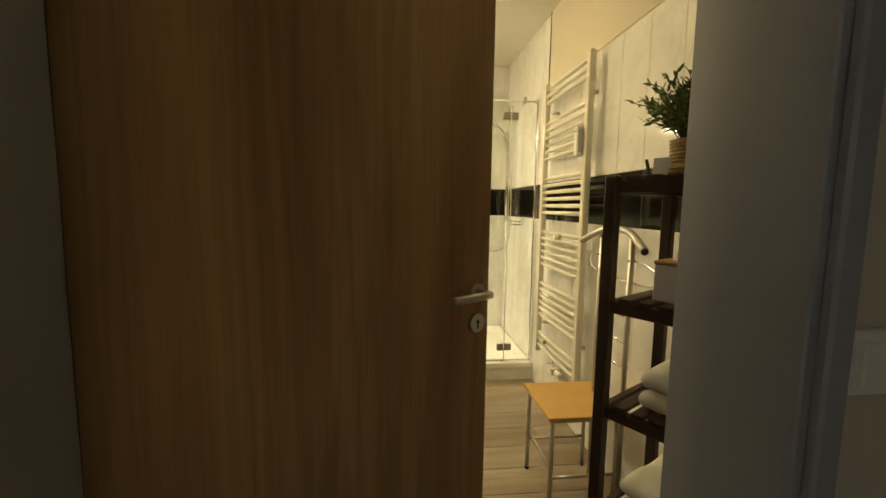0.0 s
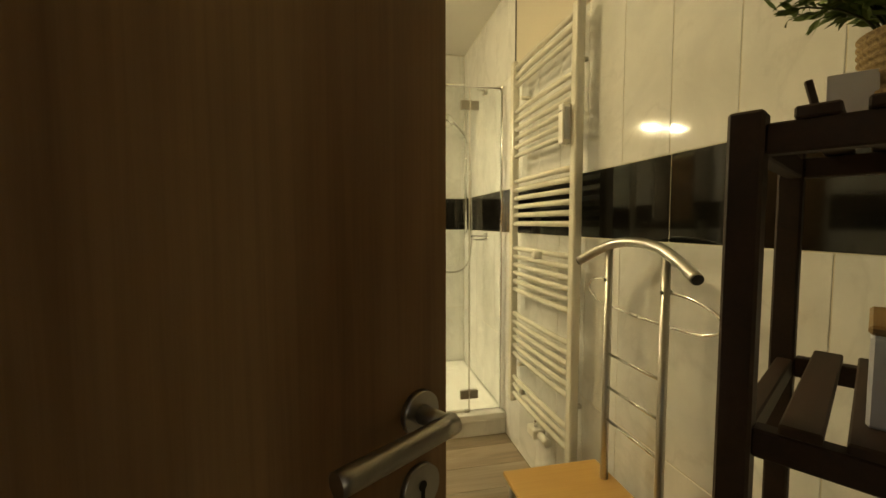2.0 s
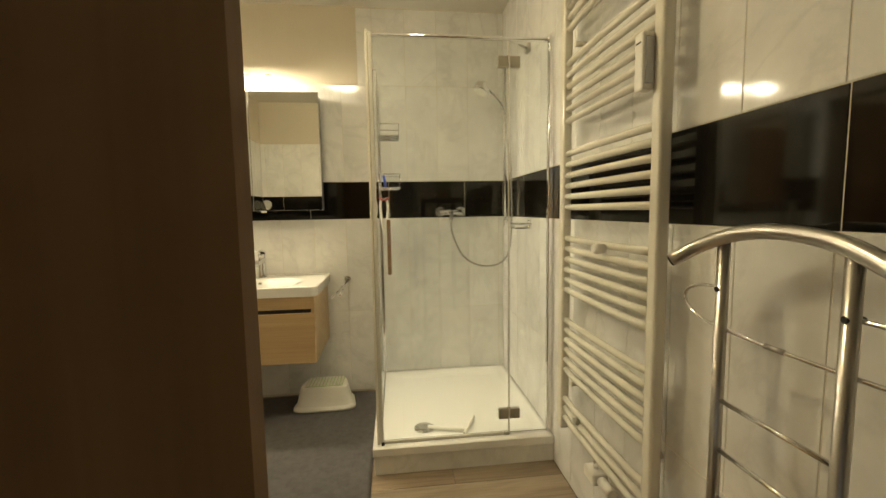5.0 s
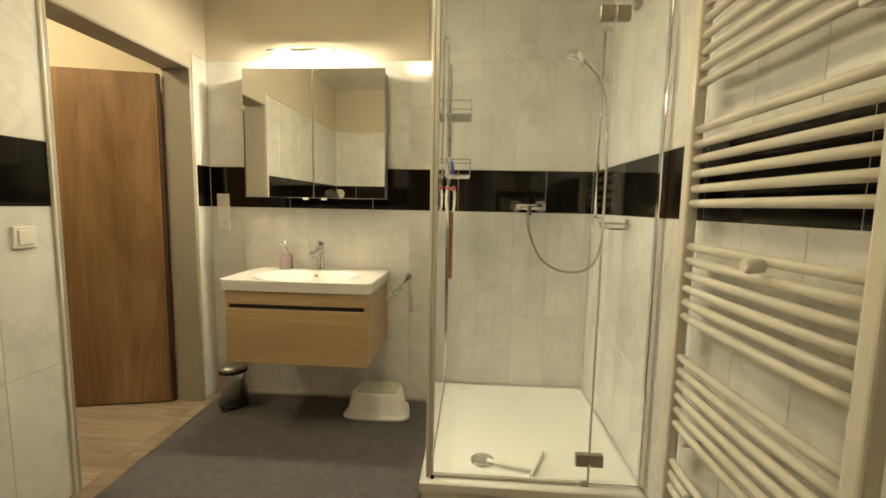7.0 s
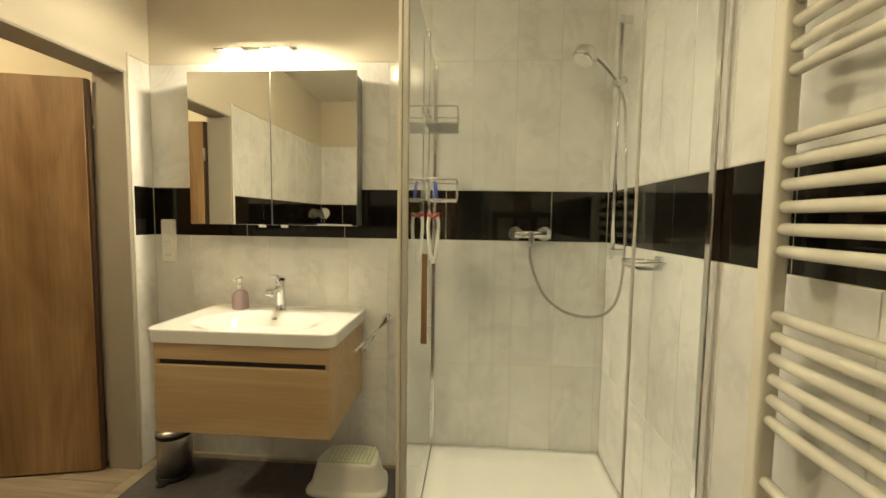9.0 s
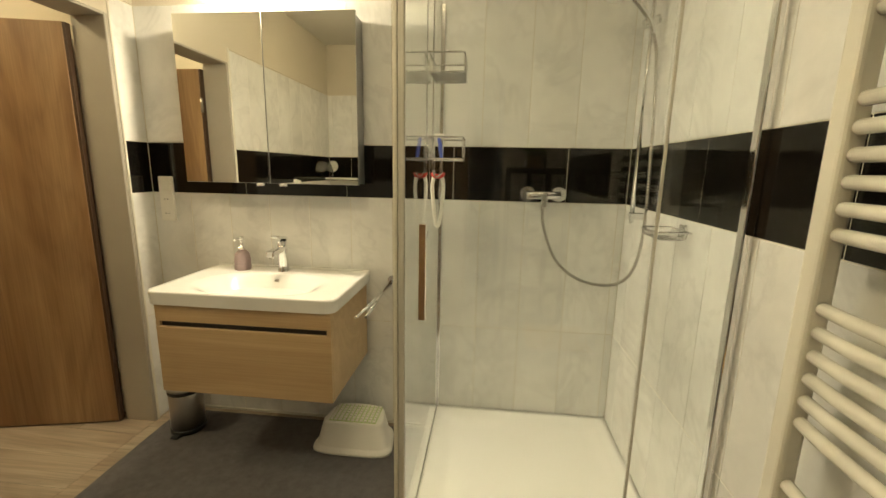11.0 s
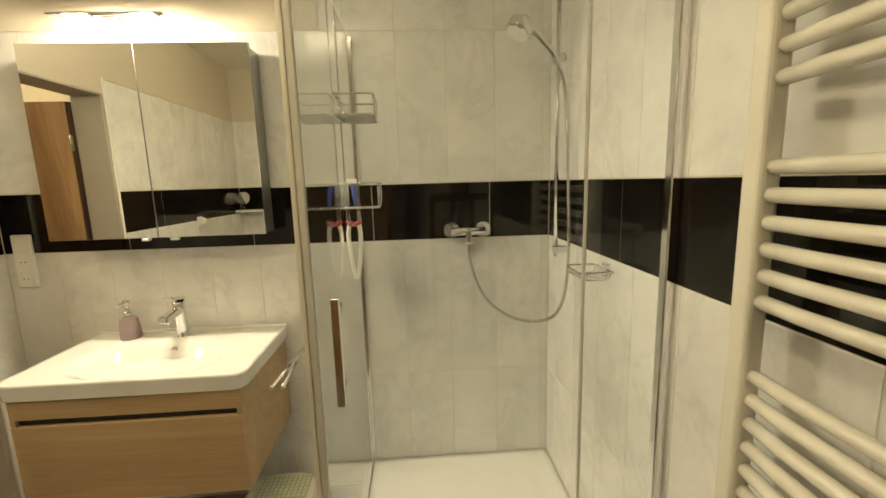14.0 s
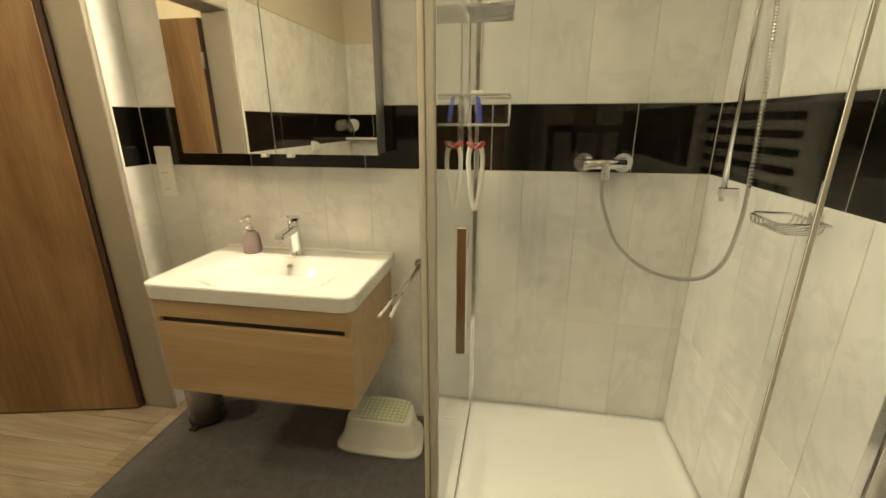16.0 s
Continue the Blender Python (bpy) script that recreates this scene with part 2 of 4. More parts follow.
def spline(ctrl, n=8):
    """A smooth line through the control points."""
    P = [Vector(c) for c in ctrl]
    P = [P[0] * 2 - P[1]] + P + [P[-1] * 2 - P[-2]]
    out = []
    for i in range(1, len(P) - 2):
        a, b, c, d = P[i - 1:i + 3]
        for k in range(n):
            t = k / n
            out.append(0.5 * (2 * b + (c - a) * t + (2 * a - 5 * b + 4 * c - d) * t * t + (3 * b - a - 3 * c + d) * t ** 3))
    out.append(P[-2])
    return out


def thing(name, label, category, loc, group="", turn=None):
    """The Empty at a thing's base. With turn its parts are given in the thing's own axes."""
    ob = new(name)
    ob.empty_display_size = 0.05
    tagged(ob, label, category, group)
    if turn is None:
        ob.location = loc
        ORIGIN[ob] = Vector(loc)
    else:
        ob.matrix_world = pose(*loc, 0, 0, turn)
        ORIGIN[ob] = Vector((0, 0, 0))
    return ob


def part(name, bm, material, parent, label="", smooth=False):
    me = bpy.data.meshes.new(name)
    bm.normal_update()
    bmesh.ops.recalc_face_normals(bm, faces=bm.faces[:])
    o = ORIGIN[parent]
    bmesh.ops.translate(bm, verts=bm.verts[:], vec=-o)
    bm.to_mesh(me)
    bm.free()
    me.materials.append(material)
    if smooth:
        for f in me.polygons:
            f.use_smooth = True
    ob = new(name, me)
    ob.parent = parent
    ORIGIN[ob] = o
    if label:
        ob["label"] = label
    return ob


def structure(name, bm, material, label, category):
    me = bpy.data.meshes.new(name)
    bmesh.ops.recalc_face_normals(bm, faces=bm.faces[:])
    bm.to_mesh(me)
    bm.free()
    me.materials.append(material)
    ob = new(name, me)
    ORIGIN[ob] = Vector((0, 0, 0))
    return tagged(ob, label, category, kind="structure")


def solid(name, label, category, bm, material, loc, group="", smooth=False):
    """A thing that is one mesh."""
    bmesh.ops.recalc_face_normals(bm, faces=bm.faces[:])
    bmesh.ops.translate(bm, verts=bm.verts[:], vec=-Vector(loc))
    me = bpy.data.meshes.new(name)
    bm.to_mesh(me)
    bm.free()
    me.materials.append(material)
    if smooth:
        for f in me.polygons:
            f.use_smooth = True
    ob = new(name, me)
    ob.location = loc
    ORIGIN[ob] = Vector(loc)
    return tagged(ob, label, category, group)


def B(*boxes, bevel=0.0, seg=1):
    bm = bmesh.new()
    for b in boxes:
        box(bm, *b, bevel, seg)
    return bm


def T(pts, r, n=10, closed=False):
    return tube(bmesh.new(), pts, r, n, closed)


# ---- structure ----
XL, XR, YB, YE, H = -0.92, 1.515, 3.885, 0.5, 2.67   # left, right, back, entrance, height
D0, D1, DH = 2.864, 3.732, 2.075                      # side doorway
YJ, XJ = 1.10, -0.05                                  # nook beside the entrance
G = 0.0015                                            # depth of the joints
wall_back = structure("wall_north", B((XL - 0.16, XR + 0.2, YB + G, YB + 0.2, 0, H)), GROUT, "white marbled tile wall with black tile band", "wall")
wall_right = structure("wall_east", B((XR + G, XR + 0.2, 0.3, YB + G, 0, H)), GROUT, "white marbled tile wall with black tile band", "wall")
wall_left = structure("wall_west", B((XL - 0.16, XL - G, YJ - 0.15, D0, 0, H), (XL - 0.16, XL - G, D0, D1, DH, H), (XL - 0.16, XL - G, D1, YB + G, 0, H)), GROUT, "tiled wall with an open doorway", "wall")
structure("wall_south", B((XJ - 0.3, -0.045, 0.3, YE, 0, H), (-0.045, 0.969, 0.3, YE, 2.105, H), (0.969, XR + G, 0.3, YE, 0, H)), PAINT, "cream painted wall round the entrance", "wall")
wall_nook = structure("wall_nook", B((XL - G, XJ, YJ - 0.15, YJ - G, 0, H), (XJ - 0.15, XJ, YE, YJ - 0.15, 0, H)), GROUT, "white marbled tile nook wall beside the entrance", "wall")
structure("ceiling", B((-3.2, 1.9, -1.8, 5.2, H, H + 0.1)), WHITEPAINT, "plain white painted ceiling", "ceiling")
P = 0.006
structure("wall_north_paint", B((XL + 0.001, 0.5, YB - 0.004, YB + 0.01, 2.164, H)), PAINT, "cream painted upper wall above the tiles", "wall")
structure("wall_east_paint", B((XR - 0.004, XR + 0.01, YE, 2.755, 2.164, H)), PAINT, "cream painted upper wall above the tiles", "wall")
structure("wall_west_paint", B((XL - 0.01, XL + 0.004, YJ, D0, 2.164, H), (XL - 0.01, XL + 0.004, D0, D1, DH + 0.001, H), (XL - 0.01, XL + 0.004, D1, YB - 0.004, 2.164, H)), PAINT, "pale painted upper wall above the doorway", "wall")
structure("wall_nook_paint", B((XL + 0.004, XJ, YJ - 0.01, YJ + 0.004, 2.164, H)), PAINT, "cream painted upper wall above the tiles", "wall")
structure("tile_edge_trim", B((XR - 0.008, XR + 0.002, 2.755, 2.766, 2.164, H)), DARKMETAL, "dark edge strip of the shower tiles", "trim")
# hall behind the camera
structure("wall_hall", B((1.9, 2.0, -1.6, 0.3, 0, H), (-1.3, -1.0, -1.7, -1.6, 0, H), (0.0, 2.0, -1.7, -1.6, 0, H), (-1.0, 0.0, -1.7, -1.6, 0, 0.9), (-1.0, 0.0, -1.7, -1.6, 2.1, H), (-1.3, -1.2, -1.6, 0.3, 0, H), (-1.2, XJ - 0.3, 0.2, 0.3, 0, H), (XR + 0.2, 1.9, 0.2, 0.3, 0, H)), WHITEPAINT, "plain pale hall wall in dim light", "wall")
# room beyond the side doorway
structure("wall_side_room", B((-3.2, -3.1, 1.6, 3.775, 0, H), (-3.2, XL - 0.16, 3.775, 3.875, 0, H), (-3.2, XL - 0.16, 2.05, 2.15, 0, H)), PAINT, "cream painted wall of the next room", "wall")
structure("baseboard", B((XL + 0.05, XR - 0.9, YB - 0.006, YB + 0.001, 0, 0.012)), SEAL, "thin sealing strip along the floor", "trim")

# door frames
f1 = structure("door_frame_1", B((-0.045, 0.0, 0.285, 0.512, 0, 2.105), (0.924, 0.969, 0.285, 0.512, 0, 2.105), (0.0, 0.924, 0.285, 0.512, 2.06, 2.105), bevel=0.003), HALLFRAME, "grey painted entrance door frame", "door frame")
part("architrave", B((0.935, 0.968, 0.268, 0.285, 0, 2.12), (-0.06, -0.01, 0.268, 0.285, 0, 2.12), (-0.01, 0.935, 0.268, 0.285, 2.07, 2.12), bevel=0.004), HALLFRAME, f1)
f2 = structure("door_frame_2", B((XL - 0.168, XL + 0.006, D0, D0 + 0.02, 0, DH), (XL - 0.168, XL + 0.006, D1 - 0.02, D1, 0, DH), (XL - 0.168, XL + 0.006, D0 + 0.02, D1 - 0.02, DH - 0.012, DH), bevel=0.003), GREYFRAME, "grey-beige painted door frame of the side doorway", "door frame")
part("corner_strip", B((XL - 0.002, XL + 0.012, D1 + 0.001, D1 + 0.012, 0, 2.17), bevel=0.003), ENAMEL, f2, "white tile edge strip")
part("corner_strip", B((XL - 0.002, XL + 0.012, D0 - 0.014, D0 - 0.001, 0, 2.17), bevel=0.003), ENAMEL, f2, "white tile edge strip")


def door_leaf(name, label, loc, turn, lever, mirror=1):
    d = tagged(thing(name, label, "door", loc, turn=turn), kind="structure")
    W, Z = 0.864, 2.03
    part("leaf", B((0.0, W, 0.0, 0.04, 0.008, Z), bevel=0.0025), DOORWOOD, d)
    # Strip coloured dark to stand for the shade between leaf and jamb.
    part("leaf_edge", B((-0.012, 0.0, 0.004, 0.036, 0.008, Z - 0.001)), GAPSHADE_BROWNWOOD, d, "dark strip painted as shade in the hinge gap")
    for z in (0.25, 1.75):
        part("hinge", T([(-0.012, -0.006, z), (-0.012, -0.006, z + 0.09)], 0.008), HINGEMETAL, d)
    for sgn, y in ((-1, 0.0), (1, 0.04)):
        if not lever:
            continue
        h = part("lever_handle", tube(T([(W - 0.048, y, 1.106), (W - 0.048, y + sgn * 0.046, 1.106)], 0.0105), spline([(W - 0.048 + 0.008, y + sgn * 0.046, 1.106), (W - 0.123, y + sgn * 0.048, 1.106), (W - 0.178, y + sgn * 0.048, 1.106)], 4), 0.011, 14), STEEL, d, "brushed steel lever handle")
        part("rosette", T([(W - 0.048, y + sgn * 0.0005, 1.106), (W - 0.048, y + sgn * 0.009, 1.106)], 0.024, 24), STEEL, h)
        k = part("key_rosette", T([(W - 0.048, y + sgn * 0.0005, 1.022), (W - 0.048, y + sgn * 0.008, 1.022)], 0.026, 24), STEEL, d, "round steel key rosette")
        kb = T([(W - 0.048, y + sgn * 0.0082, 1.026), (W - 0.048, y + sgn * 0.0092, 1.026)], 0.0055, 12)
        box(kb, W - 0.0505, W - 0.0455, min(y + sgn * 0.0082, y + sgn * 0.0092), max(y + sgn * 0.0082, y + sgn * 0.0092), 1.007, 1.025)
        part("keyhole", kb, DARKMETAL, k)
    return d


door_leaf("door_1", "half-open oak veneer door with steel lever handle", (0.0, 0.5, 0), 34.2, True)
door_leaf("door_3", "oak veneer door swung wide open into the next room", (-1.108, 2.905, 0), 180, True)
door_leaf("door_2", "oak veneer door standing open in the next room", (-1.114, 3.72, 0), 180 + 13.5, True)


# floor planks
def planks(floor, x0, x1, y0, y1, seed, w=0.19, l=1.25):
    rnd = random.Random(seed)
    cache = {}
    y, row = y0, 0
    while y < y1 - 0.005:
        ww = min(w, y1 - y)
        x = x0 - rnd.uniform(0, l)
        while x < x1:
            a, b = max(x, x0), min(x + l, x1)
            if b - a > 0.01:
                key = (round(b - a, 3), round(ww, 3))
                if key not in cache:
                    bm = B((-(b - a) / 2 + 0.0006, (b - a) / 2 - 0.0006, -ww / 2 + 0.0006, ww / 2 - 0.0006, -0.01, 0.0), bevel=0.0012)
                    bmesh.ops.recalc_face_normals(bm, faces=bm.faces[:])
                    me = bpy.data.meshes.new("plank")
                    bm.to_mesh(me)
                    bm.free()
                    me.materials.append(FLOORWOOD)
                    cache[key] = me
                ob = new("plank", cache[key])
                ob.location = ((a + b) / 2, y + ww / 2, 0)
                ob.parent = floor
            x += l
        y += w


floor = structure("floor", B((-3.2, 2.0, -1.8, 5.2, -0.1, -0.0015)), DARKMETAL, "wood-look plank floor in pale oak", "floor")


# ---- wall tiles ----
def tile_mesh(w, h, material, cache, rot):
    key = (round(w, 3), round(h, 3), material.name, rot)
    if key not in cache:
        g = 0.0012
        bm = B((-w / 2 + g, w / 2 - g, -0.008, 0.0, -h / 2 + g, h / 2 - g), bevel=0.0012)
        bm.transform(Matrix.Rotation(radians(rot), 4, "Z"))
        bmesh.ops.recalc_face_normals(bm, faces=bm.faces[:])
        me = bpy.data.meshes.new("tile")
        bm.to_mesh(me)
        bm.free()
        me.materials.append(material)
        cache[key] = me
    return cache[key]


TILES = {}


def tiled(wall, along, plane, rot, u0, u1, ref, bref, rows, openings=()):
    """Lays white tiles 0.2185 wide and black ones 0.541 wide over a wall. rows: (z0, z1, black, from, to)."""
    for z0, z1, black, a, b in rows:
        pitch, r = (0.541, bref) if black else (0.2185, ref)
        a, b = max(a, u0), min(b, u1)
        k = math.floor((a - r) / pitch)
        while r + k * pitch < b - 1e-6:
            p, q = max(a, r + k * pitch), min(b, r + (k + 1) * pitch)
            k += 1
            if q - p < 0.012:
                continue
            ob = new("tile", tile_mesh(q - p, z1 - z0, BLACK if black else TILE, TILES, rot))
            c = (p + q) / 2
            ob.location = (c, plane, (z0 + z1) / 2) if along == "x" else (plane, c, (z0 + z1) / 2)
            ob.parent = wall


ROWS4 = [(0.004, 0.595, False), (0.595, 1.25, False), (1.25, 1.508, True), (1.508, 2.16, False)]

# ---- lamps ----
cl = thing("ceiling_lamp", "round opal glass ceiling lamp, lit", "ceiling lamp", (0.24, 2.33, H))
part("base", lathe(bmesh.new(), [(0.08, -0.03), (0.08, 0.0)], (0.24, 2.33, H), 32), ENAMEL, cl)
cl_shade = part("shade", lathe(bmesh.new(), [(0.02, -0.105), (0.08, -0.1), (0.125, -0.085), (0.145, -0.062), (0.13, -0.04), (0.09, -0.0305)], (0.24, 2.33, H), 32), LAMPGLASS, cl, "glowing opal glass dome")

nl = thing("ceiling_lamp", "round opal glass ceiling lamp in the next room, lit", "ceiling lamp", (-1.9, 2.98, H))
part("base", lathe(bmesh.new(), [(0.08, -0.03), (0.08, 0.0)], (-1.9, 2.98, H), 32), ENAMEL, nl)
part("shade", lathe(bmesh.new(), [(0.02, -0.105), (0.08, -0.1), (0.125, -0.085), (0.145, -0.062), (0.13, -0.04), (0.09, -0.0305)], (-1.9, 2.98, H), 32), NEXTLAMP, nl, "glowing opal glass dome")

vl = thing("vanity_light", "chrome bar light with two lit spots above mirror cabinet", "wall lamp", (-0.215, 3.885, 2.16))
part("bar", B((-0.42, -0.012, 3.675, 3.697, 2.148, 2.16), bevel=0.003), CHROME, vl)
part("bracket", B((-0.24, -0.19, 3.69, 3.886, 2.146, 2.158), bevel=0.002), CHROME, vl)
for lx in (-0.335, -0.10):
    part("bulb", B((lx - 0.036, lx + 0.036, 3.66, 3.71, 2.119, 2.131), bevel=0.004, seg=2), BULB, vl, "glowing flat halogen lens")
    part("reflector", B((lx - 0.07, lx + 0.07, 3.648, 3.735, 2.1425, 2.1475), bevel=0.002), CHROME, vl)

# ---- mirror cabinet ----
mc = thing("mirror_cabinet", "two-door mirror cabinet with grey sides on the tiles", "cabinet", (-0.18, 3.885, 1.317))
part("body", B((-0.605, 0.245, 3.765, 3.886, 1.319, 2.07), bevel=0.002), GREYSIDE, mc)
for a, b in ((-0.612, -0.1815), (-0.1785, 0.257)):
    d = part("door", B((a, b, 3.752, 3.764, 1.316, 2.076), bevel=0.0012), GREYSIDE, mc)
    part("mirror_pane", B((a + 0.001, b - 0.001, 3.748, 3.7515, 1.317, 2.075), bevel=0.0006), MIRROR, d, "silvered mirror pane")
for hx in (-0.235, -0.12):
    part("pull", B((hx - 0.014, hx + 0.014, 3.746, 3.77, 1.303, 1.3155), bevel=0.002), PLASTIC, mc, "small white door pull")

# ---- vanity ----
vc = thing("vanity_cabinet", "light oak wall-hung vanity cabinet with one drawer", "cabinet", (-0.145, 3.885, 0.41))
part("body", B((-0.535, 0.245, 3.395, 3.886, 0.412, 0.8115), bevel=0.0015), VANITYWOOD, vc)
part("top_rail", B((-0.535, 0.245, 3.378, 3.394, 0.738, 0.8115), bevel=0.0015), VANITYWOOD, vc)
for gx in (-0.535, 0.227):
    part("grip_end", B((gx, gx + 0.018, 3.378, 3.394, 0.7135, 0.7375), bevel=0.001), VANITYWOOD, vc)
part("grip_recess", B((-0.517, 0.227, 3.392, 3.3945, 0.7135, 0.7375)), DARKMETAL, vc, "dark grip slot")
part("drawer_front", B((-0.535, 0.245, 3.376, 3.394, 0.412, 0.713), bevel=0.002), VANITYWOOD, vc)


def basin_mesh():
    bm = bmesh.new()
    x0, x1, y0, y1, z1, zb = -0.572, 0.264, 3.370, 3.884, 0.870, 0.812
    nx, ny = 66, 44
    grid = []
    for j in range(ny + 1):
        row = []
        for i in range(nx + 1):
            u, v = i / nx, j / ny
            x, y = x0 + (x1 - x0) * u, y0 + (y1 - y0) * v
            # rounded front corners
            r = 0.05
            for cx, s in ((x0 + r, -1), (x1 - r, 1)):
                if s * (x - cx) > 0 and y < y0 + r:
                    dx, dy = (x - cx) / r, (y - y0 - r) / r
                    m = max(abs(dx), abs(dy))
                    q = math.hypot(dx, dy)
                    if q > 0:
                        x, y = cx + dx / q * m * r, y0 + r + dy / q * m * r
            ex, ey = (x + 0.154) / 0.275, (y - 3.565) / 0.165
            d = (abs(ex) ** 2.6 + abs(ey) ** 2.6) ** (1 / 2.6)
            dip = 0.0
            if d < 1.12:
                t = max(0.0, min(1.0, (1.12 - d) / 0.75))
                dip = 0.105 * t * t * (3 - 2 * t) 
            row.append(bm.verts.new((x, y, z1 - dip)))
        grid.append(row)
    for j in range(ny):
        for i in range(nx):
            bm.faces.new((grid[j][i], grid[j][i + 1], grid[j + 1][i + 1], grid[j + 1][i])).smooth = True
    loop = grid[0][:] + [r[-1] for r in grid[1:]] + grid[-1][-2::-1] + [r[0] for r in grid[-2:0:-1]]
    low = [bm.verts.new((-0.154 + (v.co.x + 0.154) * 0.995, min(3.884, 3.6 + (v.co.y - 3.6) * 0.995), zb)) for v in loop]
    mid = [bm.verts.new((-0.154 + (v.co.x + 0.154) * 1.006, min(3.884, 3.6 + (v.co.y - 3.6) * 1.01), z1 - 0.005)) for v in loop]
    for k in range(len(loop)):
        q = (k + 1) % len(loop)
        bm.faces.new((loop[k], loop[q], mid[q], mid[k]))
        bm.faces.new((mid[k], mid[q], low[q], low[k]))
    bm.faces.new(low)
    return bm


ba = thing("washbasin", "white ceramic washbasin on oak vanity", "washbasin", (-0.154, 3.62, 0.806))
part("bowl", basin_mesh(), CERAMIC, ba)
part("overflow", T([(-0.154, 3.712, 0.845), (-0.154, 3.704, 0.841)], 0.011, 16), STEEL, ba, "dark overflow hole ring")
part("back_lip", B((-0.57, 0.262, 3.868, 3.8845, 0.865, 0.878), bevel=0.003), CERAMIC, ba)
part("drain", lathe(bmesh.new(), [(0.03, 0), (0.03, 0.004), (0.022, 0.007)], (-0.154, 3.56, 0.7645), 24), CHROME, ba, "chrome drain plug")
part("trap_pipe", T(spline([(-0.154, 3.6, 0.415), (-0.154, 3.6, 0.36), (-0.154, 3.68, 0.33), (-0.154, 3.75, 0.36), (-0.154, 3.88, 0.37)], 5), 0.018), CHROME, ba)

fa = thing("basin_mixer_tap", "chrome single-lever basin mixer tap", "tap", (-0.158, 3.79, 0.87))
part("body", tube(bmesh.new(), [(-0.158, 3.79, 0.868), (-0.158, 3.79, 0.876), (-0.158, 3.79, 0.91), (-0.158, 3.786, 0.995), (-0.158, 3.784, 1.032)], [0.03, 0.027, 0.024, 0.024, 0.025], 20), CHROME, fa)
sp = bmesh.new()
box(sp, -0.178, -0.138, 3.66, 3.79, 0.982, 1.01, 0.006, 2)
for v in sp.verts:
    v.co.z += (3.79 - v.co.y) * -0.10
part("spout", sp, CHROME, fa)
part("aerator", T([(-0.158, 3.676, 0.974), (-0.158, 3.676, 0.96)], 0.011, 16), STEEL, fa)
lv = bmesh.new()
box(lv, -0.178, -0.138, 3.715, 3.812, 1.032, 1.048, 0.005, 2)
for v in lv.verts:
    v.co.z += (3.812 - v.co.y) * 0.22
part("lever", lv, CHROME, fa)

sd = thing("soap_dispenser", "mauve stoneware soap dispenser with chrome pump", "soap dispenser", (-0.385, 3.80, 0.869))
part("bottle", lathe(bmesh.new(), [(0.037, 0), (0.041, 0.006), (0.04, 0.055), (0.035, 0.086), (0.024, 0.098), (0.017, 0.102)], (-0.385, 3.80, 0.869), 28), MAUVE, sd)
pm = lathe(bmesh.new(), [(0.017, 0.102), (0.017, 0.12), (0.008, 0.122), (0.008, 0.153), (0.014, 0.155), (0.014, 0.172), (0.004, 0.174)], (-0.385, 3.80, 0.869), 18)
tube(pm, [(-0.385, 3.80, 1.032), (-0.39, 3.77, 1.034), (-0.392, 3.752, 1.027)], 0.005)
part("pump", pm, CHROME, sd)

# socket strip beside the mirror
so = thing("socket_unit", "white switch and double socket on the tiles", "socket", (-0.835, 3.885, 1.10))
part("frame", B((-0.872, -0.794, 3.868, 3.886, 1.10, 1.335), bevel=0.005, seg=2), PLASTIC, so)
part("rocker", B((-0.86, -0.806, 3.863, 3.869, 1.262, 1.325), bevel=0.002), PLASTIC, so)
for z in (1.215, 1.14):
    s1 = part("socket", T([(-0.833, 3.869, z), (-0.833, 3.866, z)], 0.026, 24), PLASTIC, so)
    for dx in (-0.009, 0.009):
        part("pin_hole", T([(-0.833 + dx, 3.8662, z), (-0.833 + dx, 3.8655, z)], 0.0028, 8), DARKMETAL, s1)

sw = thing("light_switch", "white rocker light switch on the tiles by the doorway", "light switch", (XL, 2.735, 1.13))
part("frame", B((XL - 0.001, XL + 0.011, 2.692, 2.775, 1.092, 1.176), bevel=0.004, seg=2), PLASTIC, sw)
part("rocker", B((XL + 0.0105, XL + 0.016, 2.706, 2.761, 1.106, 1.162), bevel=0.002), PLASTIC, sw)

hs = thing("hall_switch", "white light switch on the hall wall by the door", "light switch", (1.03, 0.3, 1.12))
part("frame", B((0.99, 1.07, 0.288, 0.301, 1.12, 1.2), bevel=0.004, seg=2), PLASTIC, hs)
part("rocker", B((1.003, 1.057, 0.283, 0.289, 1.133, 1.187), bevel=0.002), PLASTIC, hs)

# towel rail right of the basin: two swivel arms
th = thing("towel_rail", "chrome two-arm swivel towel rail on the tiles", "towel rail", (0.385, 3.885, 0.83))
part("rosette", T([(0.385, 3.887, 0.83), (0.385, 3.872, 0.83)], 0.022, 20), CHROME, th)
part("post", T([(0.385, 3.874, 0.83), (0.385, 3.845, 0.83)], 0.011, 14), CHROME, th)
for dz, ex, ey in ((0.0, 0.40, 3.36), (-0.02, 0.345, 3.40)):
    part("arm", T([(0.385, 3.855, 0.832 + dz), (ex, ey, 0.815 + dz)], 0.006, 10), CHROME, th)

# pedal bin
pb = thing("pedal_bin", "small brushed steel pedal bin with plastic base", "bin", (-0.69, 3.685, 0.008))
c = (-0.69, 3.685, 0.008)
part("base", lathe(bmesh.new(), [(0.083, 0), (0.085, 0.004), (0.085, 0.02), (0.08, 0.024)], c), RUBBER, pb)
part("body", lathe(bmesh.new(), [(0.08, 0.022), (0.08, 0.222), (0.078, 0.225)], c), STEEL, pb)
